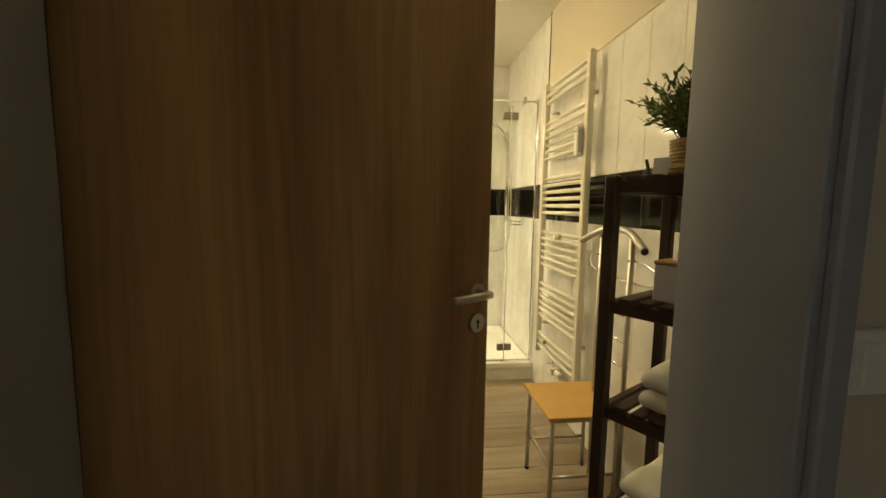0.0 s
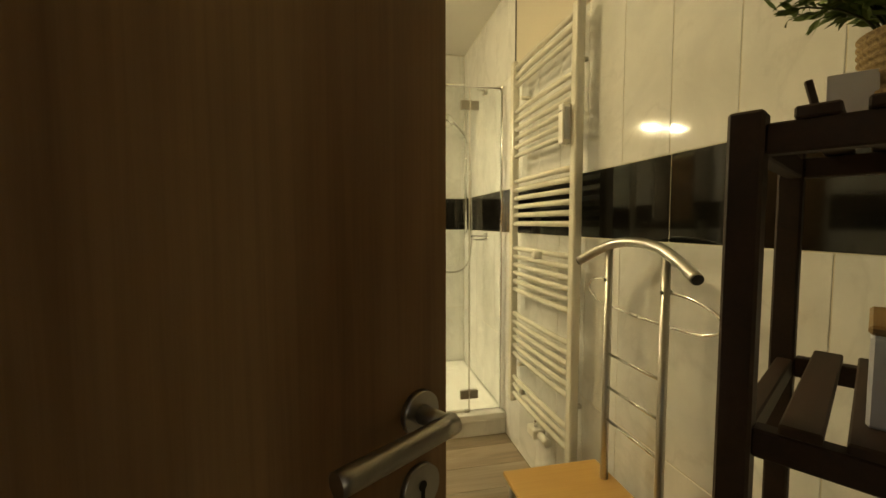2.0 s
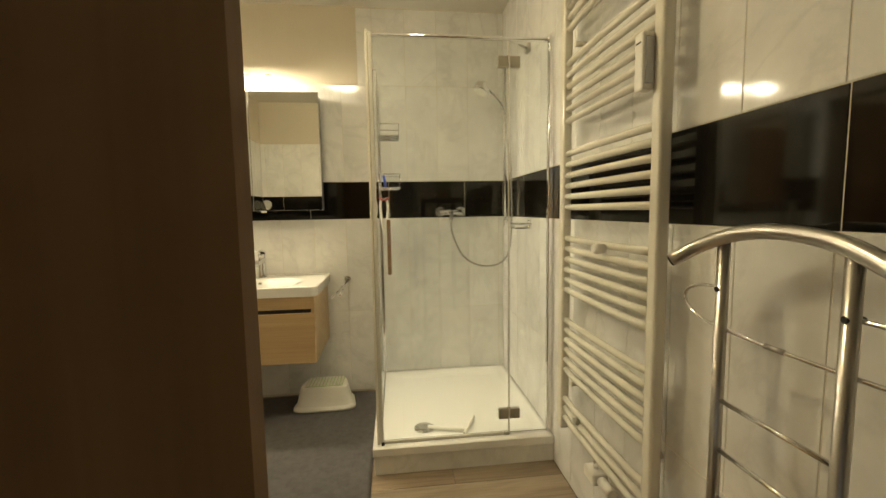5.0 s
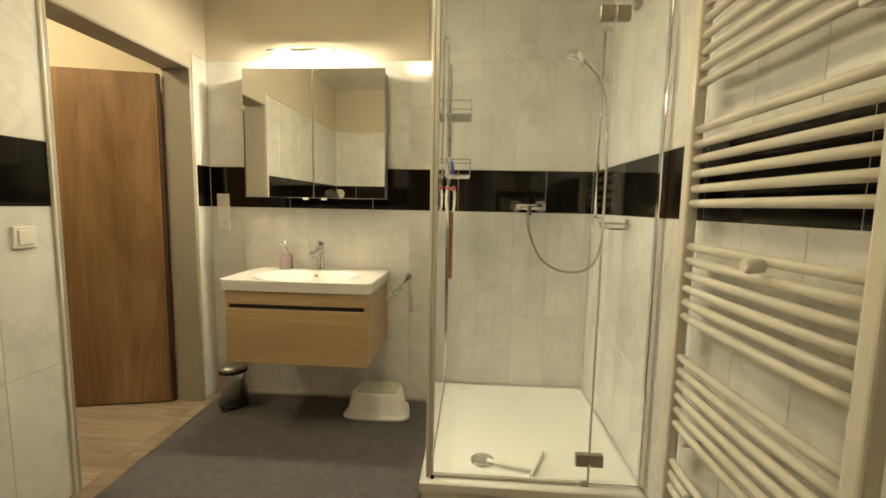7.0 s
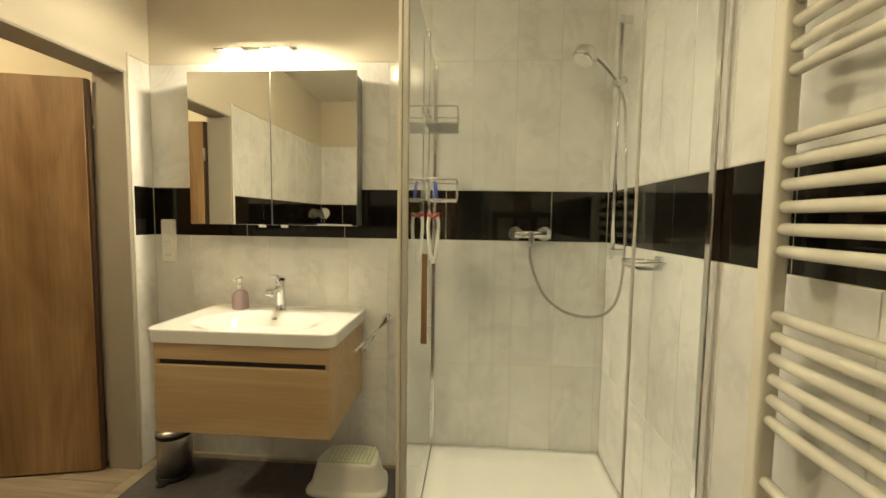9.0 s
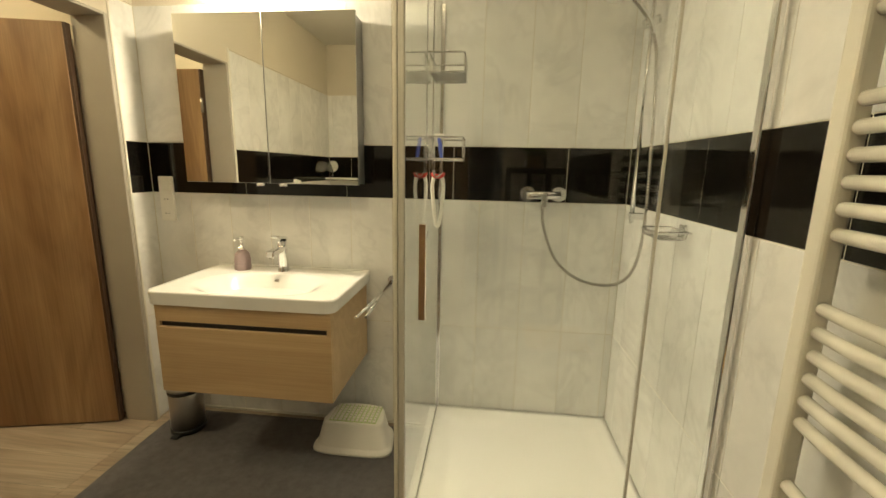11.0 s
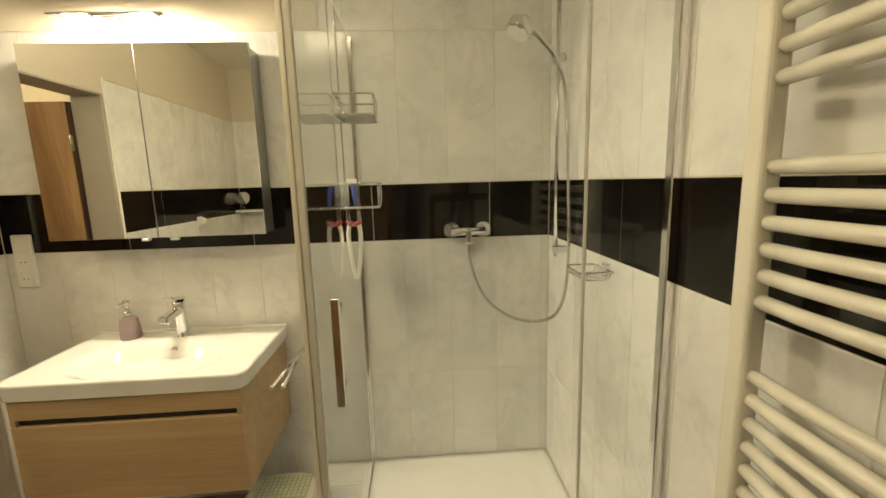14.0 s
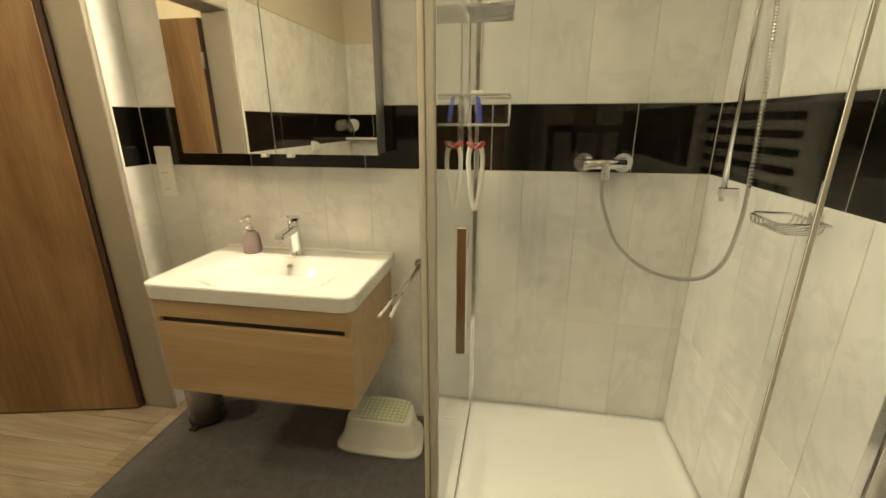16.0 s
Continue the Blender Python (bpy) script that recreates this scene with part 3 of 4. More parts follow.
part("rim", lathe(bmesh.new(), [(0.083, 0.22), (0.084, 0.238), (0.08, 0.24)], c), RUBBER, pb)
part("lid", lathe(bmesh.new(), [(0.084, 0.239), (0.083, 0.25), (0.06, 0.263), (0.02, 0.269), (0.004, 0.27)], c), STEEL, pb)
part("pedal", B((-0.71, -0.67, 3.57, 3.615, 0.012, 0.02), bevel=0.003), RUBBER, pb)


def step_stool():
    s = thing("step_stool", "white plastic step stool with pale green grip top", "step stool", (0.235, 3.71, 0.008))
    bm = bmesh.new()
    levels = [(0.0, 0.192, 0.137), (0.014, 0.191, 0.136), (0.022, 0.177, 0.122), (0.03, 0.172, 0.118), (0.13, 0.147, 0.1), (0.141, 0.145, 0.098), (0.145, 0.140, 0.093)]
    rings = []
    n = 40
    for h, a, b in levels:
        r = []
        for k in range(n):
            t = 2 * math.pi * k / n
            e = 0.45
            x = a * math.copysign(abs(math.cos(t)) ** e, math.cos(t))
            y = b * math.copysign(abs(math.sin(t)) ** e, math.sin(t)) 
            y *= 1 - 0.14 * (x / a) ** 2 if y > 0 else 1 - 0.15 * min(1.0, h / 0.13) * (1 - (x / a) ** 2)
            r.append(bm.verts.new((0.235 + x * (1 - 0.12 * y / b), 3.71 + y, 0.008 + h)))
        rings.append(r)
    for a, b in zip(rings, rings[1:]):
        for k in range(n):
            bm.faces.new((a[k], a[(k + 1) % n], b[(k + 1) % n], b[k])).smooth = True
    bm.faces.new(rings[0][::-1])
    bm.faces.new(rings[-1])
    part("body", bm, PLASTIC, s)
    grip = part("grip_mat", B((0.115, 0.355, 3.635, 3.785, 0.1525, 0.156), bevel=0.0015), GREEN, s, "pale green rubber grip mat")
    dots = bmesh.new()
    for i in range(11):
        for j in range(7):
            x, y = 0.127 + 0.0216 * i, 3.647 + 0.021 * j
            box(dots, x - 0.007, x + 0.007, y - 0.006, y + 0.006, 0.156, 0.1605)
    tagged(part("grip_studs", dots, PLASTIC, grip, "raised pale studs"), kind="stuff")
    return s


step_stool()

# rug: a sheet with a slightly uneven pile edge
rg = bmesh.new()
nx, ny = 60, 60
g = []
for j in range(ny + 1):
    row = []
    for i in range(nx + 1):
        x, y = -0.85 + 1.435 * i / nx, 2.36 + 1.48 * j / ny
        x += 0.004 * noise.noise((x * 6, y * 6, 0)) - (0.06 * (3.84 - y) / 1.48 * -1 * (1 - i / nx))
        row.append(rg.verts.new((x, y, 0.008 + 0.0012 * noise.noise((x * 20, y * 20, 2)))))
    g.append(row)
for j in range(ny):
    for i in range(nx):
        rg.faces.new((g[j][i], g[j][i + 1], g[j + 1][i + 1], g[j + 1][i])).smooth = True
ring = g[0][:] + [r[-1] for r in g[1:]] + g[-1][-2::-1] + [r[0] for r in g[-2:0:-1]]
low = [rg.verts.new((v.co.x, v.co.y, 0.0003)) for v in ring]
for k in range(len(ring)):
    rg.faces.new((ring[k], ring[(k + 1) % len(ring)], low[(k + 1) % len(low)], low[k]))
solid("bath_rug", "charcoal grey short-pile bath rug on plank floor", "rug", rg, RUGMAT, (-0.13, 3.1, 0.0))

# ---- shower ----
SX0, SX1, SY0, SY1, SZ = 0.592, 1.513, 2.875, 3.883, 0.136
GX, GY = 0.63, 2.928
st = thing("shower_tray", "white acrylic shower tray with tiled plinth", "shower tray", (1.05, 3.38, 0))
part("plinth", B((SX0 + 0.008, SX1, SY0 + 0.008, SY1, 0.0, 0.094), bevel=0.002), TILE, st, "white tiled plinth")
part("plinth_joint", B((SX0 + 0.01, SX1 - 0.001, SY0 + 0.009, SY0 + 0.02, 0.0942, 0.0985)), GROUT, st)
tr = bmesh.new()
nx, ny = 30, 34
g = []
for j in range(ny + 1):
    row = []
    for i in range(nx + 1):
        x, y = SX0 + (SX1 - SX0) * i / nx, SY0 + (SY1 - SY0) * j / ny
        e = min(x - SX0 - 0.075, SX1 - 0.03 - x, y - SY0 - 0.085, SY1 - 0.03 - y)
        t = max(0.0, min(1.0, e / 0.05))
        dd = math.hypot(x - 1.0, y - 3.05)
        row.append(tr.verts.new((x, y, SZ - 0.024 * t * t * (3 - 2 * t) - 0.006 * max(0, 1 - dd / 0.6) * t)))
    g.append(row)
for j in range(ny):
    for i in range(nx):
        tr.faces.new((g[j][i], g[j][i + 1], g[j + 1][i + 1], g[j + 1][i])).smooth = True
ring = g[0][:] + [r[-1] for r in g[1:]] + g[-1][-2::-1] + [r[0] for r in g[-2:0:-1]]
low = [tr.verts.new((v.co.x, v.co.y, 0.1)) for v in ring]
for k in range(len(ring)):
    tr.faces.new((ring[k], ring[(k + 1) % len(ring)], low[(k + 1) % len(low)], low[k]))
tr.faces.new(low)
part("tray", tr, ACRYLIC, st)
part("drain_cover", lathe(bmesh.new(), [(0.055, 0), (0.055, 0.006), (0.03, 0.012), (0.004, 0.014)], (0.86, 3.10, 0.107), 28), CHROME, st, "round chrome drain cover")

en = thing("shower_enclosure", "frameless glass shower enclosure with hinged door", "shower enclosure", (1.05, 3.0, SZ))
GT = 2.10


def pane(name, b, label=""):
    o = part(name, B(b, bevel=0.0008), GLASS, en, label)
    o.visible_shadow = False
    return o


pane("side_pane", (GX - 0.003, GX + 0.003, GY + 0.016, 3.865, SZ + 0.012, GT + 0.02), "clear fixed side glass")
pane("fixed_pane", (1.294, 1.492, GY - 0.003, GY + 0.003, SZ + 0.012, GT), "clear fixed glass beside the wall")
dp = pane("door_pane", (GX + 0.016, 1.286, GY - 0.003, GY + 0.003, SZ + 0.018, GT), "clear hinged glass door")
part("wall_profile", B((1.488, 1.5155, GY - 0.016, GY + 0.016, SZ, GT + 0.02), bevel=0.004, seg=2), CHROME, en, "chrome wall profile")
part("wall_profile", B((GX - 0.014, GX + 0.014, 3.86, 3.8855, SZ, GT + 0.03), bevel=0.004, seg=2), CHROME, en, "chrome wall profile")
part("corner_profile", B((GX - 0.016, GX - 0.004, GY - 0.010, GY + 0.016, SZ, GT + 0.03), bevel=0.003, seg=2), ENAMEL, en, "pale corner seal profile")
part("corner_profile", B((GX - 0.003, GX + 0.015, GY - 0.008, GY + 0.012, SZ + 0.01, GT + 0.02), bevel=0.003), SEAL, en)
part("hinge_seal", B((1.2865, 1.2935, GY - 0.004, GY + 0.004, SZ + 0.015, GT)), SEAL, en)
part("bottom_seal", B((GX + 0.016, 1.286, GY - 0.006, GY + 0.006, SZ + 0.001, SZ + 0.017), bevel=0.003), SEAL, en)
part("bottom_rail", B((GX - 0.005, GX + 0.006, GY + 0.02, 3.862, SZ, SZ + 0.012), bevel=0.002), CHROME, en)
part("bottom_rail", B((1.295, 1.489, GY - 0.006, GY + 0.006, SZ, SZ + 0.012), bevel=0.002), CHROME, en)
for z in (0.225, 1.975):
    h = part("hinge", B((1.235, 1.2865, GY - 0.014, GY + 0.014, z, z + 0.052), bevel=0.002), HINGEMETAL, en, "satin metal glass hinge")
    part("plate", B((1.2935, 1.345, GY - 0.014, GY + 0.014, z, z + 0.052), bevel=0.002), HINGEMETAL, h)
    part("pin", T([(1.29, GY, z - 0.004), (1.29, GY, z + 0.056)], 0.009, 12), CHROME, h)
part("pivot_cap", B((1.262, 1.292, GY - 0.012, GY + 0.012, SZ + 0.0005, SZ + 0.018), bevel=0.003), HINGEMETAL, en)
part("corner_cap", lathe(bmesh.new(), [(0.008, 0), (0.008, 0.012), (0.004, 0.015)], (GX + 0.012, GY - 0.014, SZ), 12), RUBBER, en, "black corner stop")
part("top_rod", T([(GX + 0.005, GY, GT + 0.012), (1.50, GY, GT + 0.012)], 0.007, 12), CHROME, en)
part("rod_joint", T([(1.482, GY, GT + 0.012), (1.514, GY, GT + 0.012)], 0.016, 16), CHROME, en)
part("stay_bar", T([(1.29, GY, GT + 0.012), (1.37, 3.08, GT + 0.05), (1.505, 3.3, GT + 0.11)], 0.007, 10), CHROME, en)
part("stay_plate", B((1.49, 1.516, 3.275, 3.325, GT + 0.085, GT + 0.135), bevel=0.003), STEEL, en)
hd = part("door_handle", B((0.691, 0.711, 2.878, 2.888, 1.0, 1.262), bevel=0.002), CHROME, en, "flat polished bar handle")
for z in (1.035, 1.225):
    part("standoff", T([(0.701, 2.887, z), (0.701, GY + 0.012, z)], 0.011, 14), CHROME, hd)

sr = thing("shower_rail", "chrome shower rail on the tiled wall", "shower rail", (1.47, 3.655, 1.2))
part("rail", T([(1.47, 3.655, 1.19), (1.47, 3.655, 2.26)], 0.009, 14), CHROME, sr)
for z in (1.205, 2.225):
    part("bracket", B((1.458, 1.516, 3.643, 3.667, z, z + 0.03), bevel=0.003), CHROME, sr)
part("slider", T([(1.44, 3.655, 1.965), (1.495, 3.655, 1.985)], 0.017, 16), CHROME, sr)

sh = thing("hand_shower", "chrome hand shower with round spray head", "hand shower", (1.47, 3.655, 1.99))
part("handle", tube(bmesh.new(), spline([(1.475, 3.650, 1.93), (1.45, 3.645, 1.985), (1.385, 3.632, 2.05), (1.33, 3.626, 2.09)], 5), 0.0115, 14), CHROME, sh)
hb = bmesh.new()
tube(hb, [(1.335, 3.627, 2.112), (1.315, 3.625, 2.09), (1.303, 3.622, 2.066), (1.298, 3.621, 2.056)], [0.02, 0.05, 0.054, 0.046], 24)
part("spray_head", hb, CHROME, sh)
part("spray_face", tube(bmesh.new(), [(1.299, 3.6212, 2.058), (1.2965, 3.6207, 2.053)], 0.044, 24), PLASTIC, sh, "white nozzle face")
hose = spline([(1.122, 3.832, 1.235), (1.13, 3.82, 1.14), (1.19, 3.75, 0.99), (1.30, 3.65, 0.925), (1.42, 3.54, 0.965), (1.472, 3.52, 1.13), (1.48, 3.55, 1.5), (1.485, 3.61, 1.82), (1.475, 3.650, 1.935)], 12)
part("hose", T(hose, 0.006, 10), CHROME, sh, "chrome spiral hose")
coil = bmesh.new()
for i in range(0, len(hose) - 1):
    a, b = hose[i], hose[i + 1]
    for k in range(3):
        p = a.lerp(b, k / 3)
        tube(coil, [p, p + (b - a).normalized() * 0.0035], 0.0070, 8)
tagged(part("hose_rings", coil, STEEL, sh), kind="stuff")

mx = thing("shower_mixer", "chrome wall-mounted shower mixer", "mixer tap", (1.122, 3.885, 1.29))
part("body", T([(1.045, 3.83, 1.288), (1.20, 3.83, 1.288)], 0.019, 20), CHROME, mx)
for x in (1.052, 1.198):
    part("rosette", T([(x, 3.887, 1.29), (x, 3.868, 1.29)], 0.036, 24), CHROME, mx)
    part("union", T([(x, 3.87, 1.29), (x, 3.83, 1.29)], 0.02, 16), CHROME, mx)
part("lever", B((1.108, 1.138, 3.79, 3.82, 1.235, 1.30), bevel=0.006, seg=2), CHROME, mx)
part("hose_outlet", T([(1.122, 3.832, 1.272), (1.122, 3.832, 1.225)], 0.011, 14), CHROME, mx)

sdh = thing("soap_dish", "chrome wire soap dish on the shower wall", "soap dish", (1.45, 3.27, 1.2))
part("plate", B((1.5, 1.516, 3.25, 3.285, 1.185, 1.235), bevel=0.003), CHROME, sdh)
part("rim", T([(1.505, 3.21, 1.215), (1.42, 3.21, 1.215), (1.40, 3.23, 1.215), (1.40, 3.33, 1.215), (1.42, 3.35, 1.215), (1.505, 3.35, 1.215)], 0.0035, 8, True), CHROME, sdh)
for i in range(7):
    y = 3.223 + 0.019 * i
    part("wire", T(spline([(1.402, y, 1.215), (1.41, y, 1.192), (1.45, y, 1.188), (1.495, y, 1.192), (1.503, y, 1.215)], 3), 0.002, 6), CHROME, sdh)

# hanging caddy at the side glass
cd = thing("shower_caddy", "chrome wire two-basket caddy on the glass", "shower caddy", (0.66, 3.46, 1.435))
for y in (3.465,):
    part("upright", T([(0.645, y, 1.42), (0.645, y, 2.115), (0.638, y, 2.13), (0.622, y, 2.13), (0.618, y, 2.10)], 0.003, 8), CHROME, cd)
for z0, z1 in ((1.435, 1.515), (1.735, 1.80)):
    for z in (z0, z1):
        part("basket_ring", T([(0.642, 3.37, z), (0.755, 3.37, z), (0.765, 3.38, z), (0.765, 3.55, z), (0.755, 3.56, z), (0.642, 3.56, z)], 0.0035, 8, True), CHROME, cd)
    for i in range(9):
        y = 3.385 + 0.02 * i
        part("basket_wire", T([(0.642, y, z1), (0.642, y, z0), (0.765, y, z0)] if i % 3 else [(0.642, y, z1), (0.642, y, z0), (0.765, y, z0), (0.765, y, z1)], 0.0018, 6), CHROME, cd)
    part("front_loop", T([(0.766, 3.42, z0 + 0.015), (0.766, 3.51, z0 + 0.015), (0.766, 3.51, z1 - 0.015), (0.766, 3.42, z1 - 0.015)], 0.0022, 6, True), CHROME, cd)
    part("basket_floor", B((0.645, 0.762, 3.375, 3.555, z0 + 0.0035, z0 + 0.005)), CHROME, cd)
for y in (3.44, 3.49):
    part("hook", T(spline([(0.65, y, 1.435), (0.65, y, 1.39), (0.665, y, 1.37), (0.685, y, 1.385)], 4), 0.0025, 6), CHROME, cd)
# Blue reflection in the lower basket, modelled as a small solid razor.
rz = thing("razor", "blue reflection in the caddy, shaped as a small razor", "razor", (0.68, 3.46, 1.44))
part("handle", tube(bmesh.new(), [(0.68, 3.46, 1.441), (0.675, 3.462, 1.485), (0.668, 3.464, 1.52)], [0.006, 0.008, 0.006], 10), BLUE_REFLECTION, rz)
part("head", B((0.65, 0.686, 3.457, 3.471, 1.515, 1.532), bevel=0.003), PLASTIC, rz)
sq = thing("shower_squeegee", "white squeegee hanging under the caddy", "squeegee", (0.672, 3.47, 1.17))
part("handle", T(spline([(0.651, 3.468, 1.372), (0.645, 3.468, 1.33), (0.650, 3.470, 1.26), (0.660, 3.472, 1.19), (0.667, 3.472, 1.175), (0.674, 3.472, 1.19), (0.684, 3.470, 1.26), (0.689, 3.468, 1.33), (0.683, 3.468, 1.372)], 6), 0.0075, 10), PLASTIC, sq, "white looped handle")
part("grip", T([(0.641, 3.466, 1.384), (0.652, 3.466, 1.372), (0.682, 3.466, 1.372), (0.694, 3.466, 1.384)], [0.005, 0.009, 0.009, 0.005], 10), RED, sq, "red rubber strip")

# squeegee blade and handle lying in the tray
fl = thing("floor_squeegee", "white plastic scraper lying in the shower tray", "squeegee", (1.0, 3.07, 0.115))
part("shaft", T([(0.88, 3.08, 0.126), (1.075, 3.03, 0.121)], [0.009, 0.009], 10), PLASTIC, fl)
bl = bmesh.new()
box(bl, -0.006, 0.006, -0.10, 0.10, 0.0, 0.022, 0.002)
bl.transform(pose(1.105, 3.075, 0.1125, 0, 0, -24))
part("blade", bl, PLASTIC, fl)

# ---- radiator ----
ra = thing("towel_radiator", "tall cream-white ladder towel radiator on wall", "radiator", (1.47, 2.3, 0.34))
for y in (1.985, 2.615):
    part("upright", B((1.43, 1.468, y - 0.021, y + 0.021, 0.335, 2.142), bevel=0.009, seg=3), ENAMEL, ra)
    part("cap", T([(1.449, y, 2.14), (1.449, y, 2.148)], 0.012, 12), ENAMEL, ra)
    for z in (0.55, 1.95):
        part("bracket", T([(1.46, y + (0.05 if y < 2.2 else -0.05), z), (1.517, y + (0.05 if y < 2.2 else -0.05), z)], 0.011, 12), ENAMEL, ra)
bars = [0.387 + 0.0436 * i for i in range(3)] + [0.605 + 0.0437 * i for i in range(6)] + [0.955 + 0.0437 * i for i in range(6)] + [1.304 + 0.0437 * i for i in range(6)] + [1.655 + 0.0457 * i for i in range(6)] + [2.017 + 0.0436 * i for i in range(3)]
one = T([(1.452, 2.0, 0), (1.4445, 2.08, 0), (1.442, 2.3, 0), (1.4445, 2.52, 0), (1.452, 2.6, 0)], 0.0125, 12)
first = part("bar", one, ENAMEL, ra)
for i, z in enumerate(bars):
    if i == 0:
        first.location.z = z
    else:
        o = new("bar", first.data)
        o.parent = ra
        o.location.z = z
hc = part("heater_control", B((1.394, 1.43, 1.994, 2.034, 1.612, 1.765), bevel=0.006, seg=2), PLASTIC, ra, "white heating rod control box")
part("mark", B((1.3928, 1.3942, 2.002, 2.026, 1.735, 1.739)), DARKMETAL, hc)
part("dial", B((1.400, 1.425, 1.9905, 1.995, 1.628, 1.75), bevel=0.002), GREYSIDE, hc)
vk = part("thermostat_knob", tube(bmesh.new(), [(1.428, 2.24, 1.163), (1.40, 2.24, 1.163), (1.388, 2.24, 1.163)], [0.016, 0.019, 0.014], 28), PLASTIC, ra, "white round bleed knob")
vb = part("valve_block", B((1.42, 1.48, 2.27, 2.35, 0.29, 0.335), bevel=0.005), PLASTIC, ra, "white valve block")
part("valve_head", T([(1.45, 2.265, 0.312), (1.45, 2.19, 0.312)], 0.018, 16), PLASTIC, vb)
part("pipe", T([(1.45, 2.31, 0.335), (1.45, 2.31, 0.39)], 0.01), CHROME, vb)
part("pipe", T([(1.47, 2.31, 0.312), (1.517, 2.31, 0.312)], 0.01), CHROME, vb)
part("plug", T([(1.44, 2.44, 0.45), (1.42, 2.44, 0.45)], 0.014, 14), HINGEMETAL, ra, "brass-coloured air plug")

# ---- valet chair ----
va = thing("valet_chair", "steel valet chair with flat beech seat", "chair", (1.29, 1.66, 0))
part("seat", B((1.105, 1.462, 1.482, 1.838, 0.430, 0.446), bevel=0.004, seg=2), SEATWOOD, va, "flat beech seat board")
for y in (1.505, 1.815):
    part("leg", T([(1.13, y, 0.0), (1.13, y, 0.43)], 0.0105, 12), STEEL, va)
    part("foot", T([(1.13, y, 0.0), (1.13, y, 0.012)], 0.0125, 12), RUBBER, va)
    part("seat_bar", T([(1.13, y, 0.42), (1.435, y, 0.42)], 0.009, 10), STEEL, va)
    part("low_bar", T([(1.13, y, 0.16), (1.425, y, 0.16)], 0.007, 10), STEEL, va)
    part("back_leg", T([(1.425, y, 0.0), (1.425, y, 0.43)], 0.0105, 12), STEEL, va)
part("front_bar", T([(1.13, 1.505, 0.20), (1.13, 1.815, 0.20)], 0.007, 10), STEEL, va)
for y in (1.475, 1.728):
    part("post", T([(1.425, y, 0.0), (1.425, y, 1.222 if y < 1.6 else 1.235)], 0.0125, 14), STEEL, va)
    part("end_plug", T([(1.44, y + (-0.006 if y < 1.6 else 0.006), 1.122), (1.412, y, 1.122)], 0.006, 10), RUBBER, va)
arch = spline([(1.362, 1.805, 1.178), (1.402, 1.76, 1.216), (1.423, 1.69, 1.243), (1.428, 1.60, 1.250), (1.425, 1.50, 1.238), (1.412, 1.41, 1.205), (1.395, 1.340, 1.175)], 6)
part("arch", T(arch, 0.0155, 16), STEEL, va, "curved tubular coat rest")
for p, q in ((arch[0], arch[1]), (arch[-1], arch[-2])):
    part("end_cap", T([p + (p - q).normalized() * 0.004, p - (p - q).normalized() * 0.006], 0.0135, 14), RUBBER, va)
part("trouser_bar", T(spline([(1.432, 1.475, 1.122), (1.44, 1.40, 1.115), (1.445, 1.33, 1.09), (1.44, 1.31, 1.06), (1.435, 1.36, 1.035), (1.432, 1.475, 1.03), (1.432, 1.6, 1.03), (1.432, 1.728, 1.035), (1.43, 1.80, 1.045), (1.43, 1.845, 1.075), (1.43, 1.835, 1.105), (1.43, 1.79, 1.12), (1.43, 1.728, 1.122)], 6), 0.0045, 8), CHROME, va, "thin bent wire trouser bar")
part("bar_sleeve", T([(1.432, 1.585, 1.03), (1.432, 1.625, 1.03)], 0.006, 8), STEEL, va)
for z in (0.878, 0.766, 0.655):
    part("rung", T([(1.425, 1.475, z), (1.425, 1.728, z)], 0.0055, 10), CHROME, va)

# ---- corner shelf and what stands on it ----
SH = (0.984, 0.885, 0)
TURN_SH = 31.5
W, D = 0.38, 0.35
sf = thing("shelf_unit", "dark-stained slatted wooden shelf unit in the corner", "shelf", SH, turn=TURN_SH)
for x in (0, D - 0.031):
    for y in (0, -W + 0.031):
        part("post", B((x, x + 0.031, y - 0.031, y, 0, 1.42), bevel=0.003), DARKWOOD, sf)
for z in (1.388, 1.082, 0.80, 0.50, 0.2):
    for x in (0.006, D - 0.028):
        part("rail", B((x, x + 0.022, -W + 0.031, -0.031, z - 0.012, z + 0.018), bevel=0.002), DARKWOOD, sf)
    for y in (-0.042 + 0.012, -W + 0.012):
        part("side_rail", B((0.031, D - 0.031, y, y + 0.02, z - 0.012, z + 0.016), bevel=0.002), DARKWOOD, sf)
    n = 6
    for i in range(n):
        y = -0.044 - (W - 0.088) * (i + 0.5) / n
        part("slat", B((0.004, D - 0.004, y - 0.0165, y + 0.0165, z + 0.0185, z + 0.030), bevel=0.002), DARKWOOD, sf)


def on_shelf(lx, ly, z):
    return tuple(Matrix.Translation(SH) @ Matrix.Rotation(radians(TURN_SH), 4, "Z") @ Vector((lx, ly, z)))


tb = thing("tissue_box", "white tissue box with bamboo lid on the shelf", "tissue box", on_shelf(0.116, -0.236, 1.112), turn=TURN_SH)
part("body", B((-0.06, 0.07, -0.125, 0.125, 0.0, 0.09), bevel=0.003), BOXWHITE, tb)
part("lid", B((-0.062, 0.072, -0.127, 0.127, 0.0905, 0.1), bevel=0.003), BAMBOO, tb, "bamboo lid")
ts = bmesh.new()
n = 26
rings = []
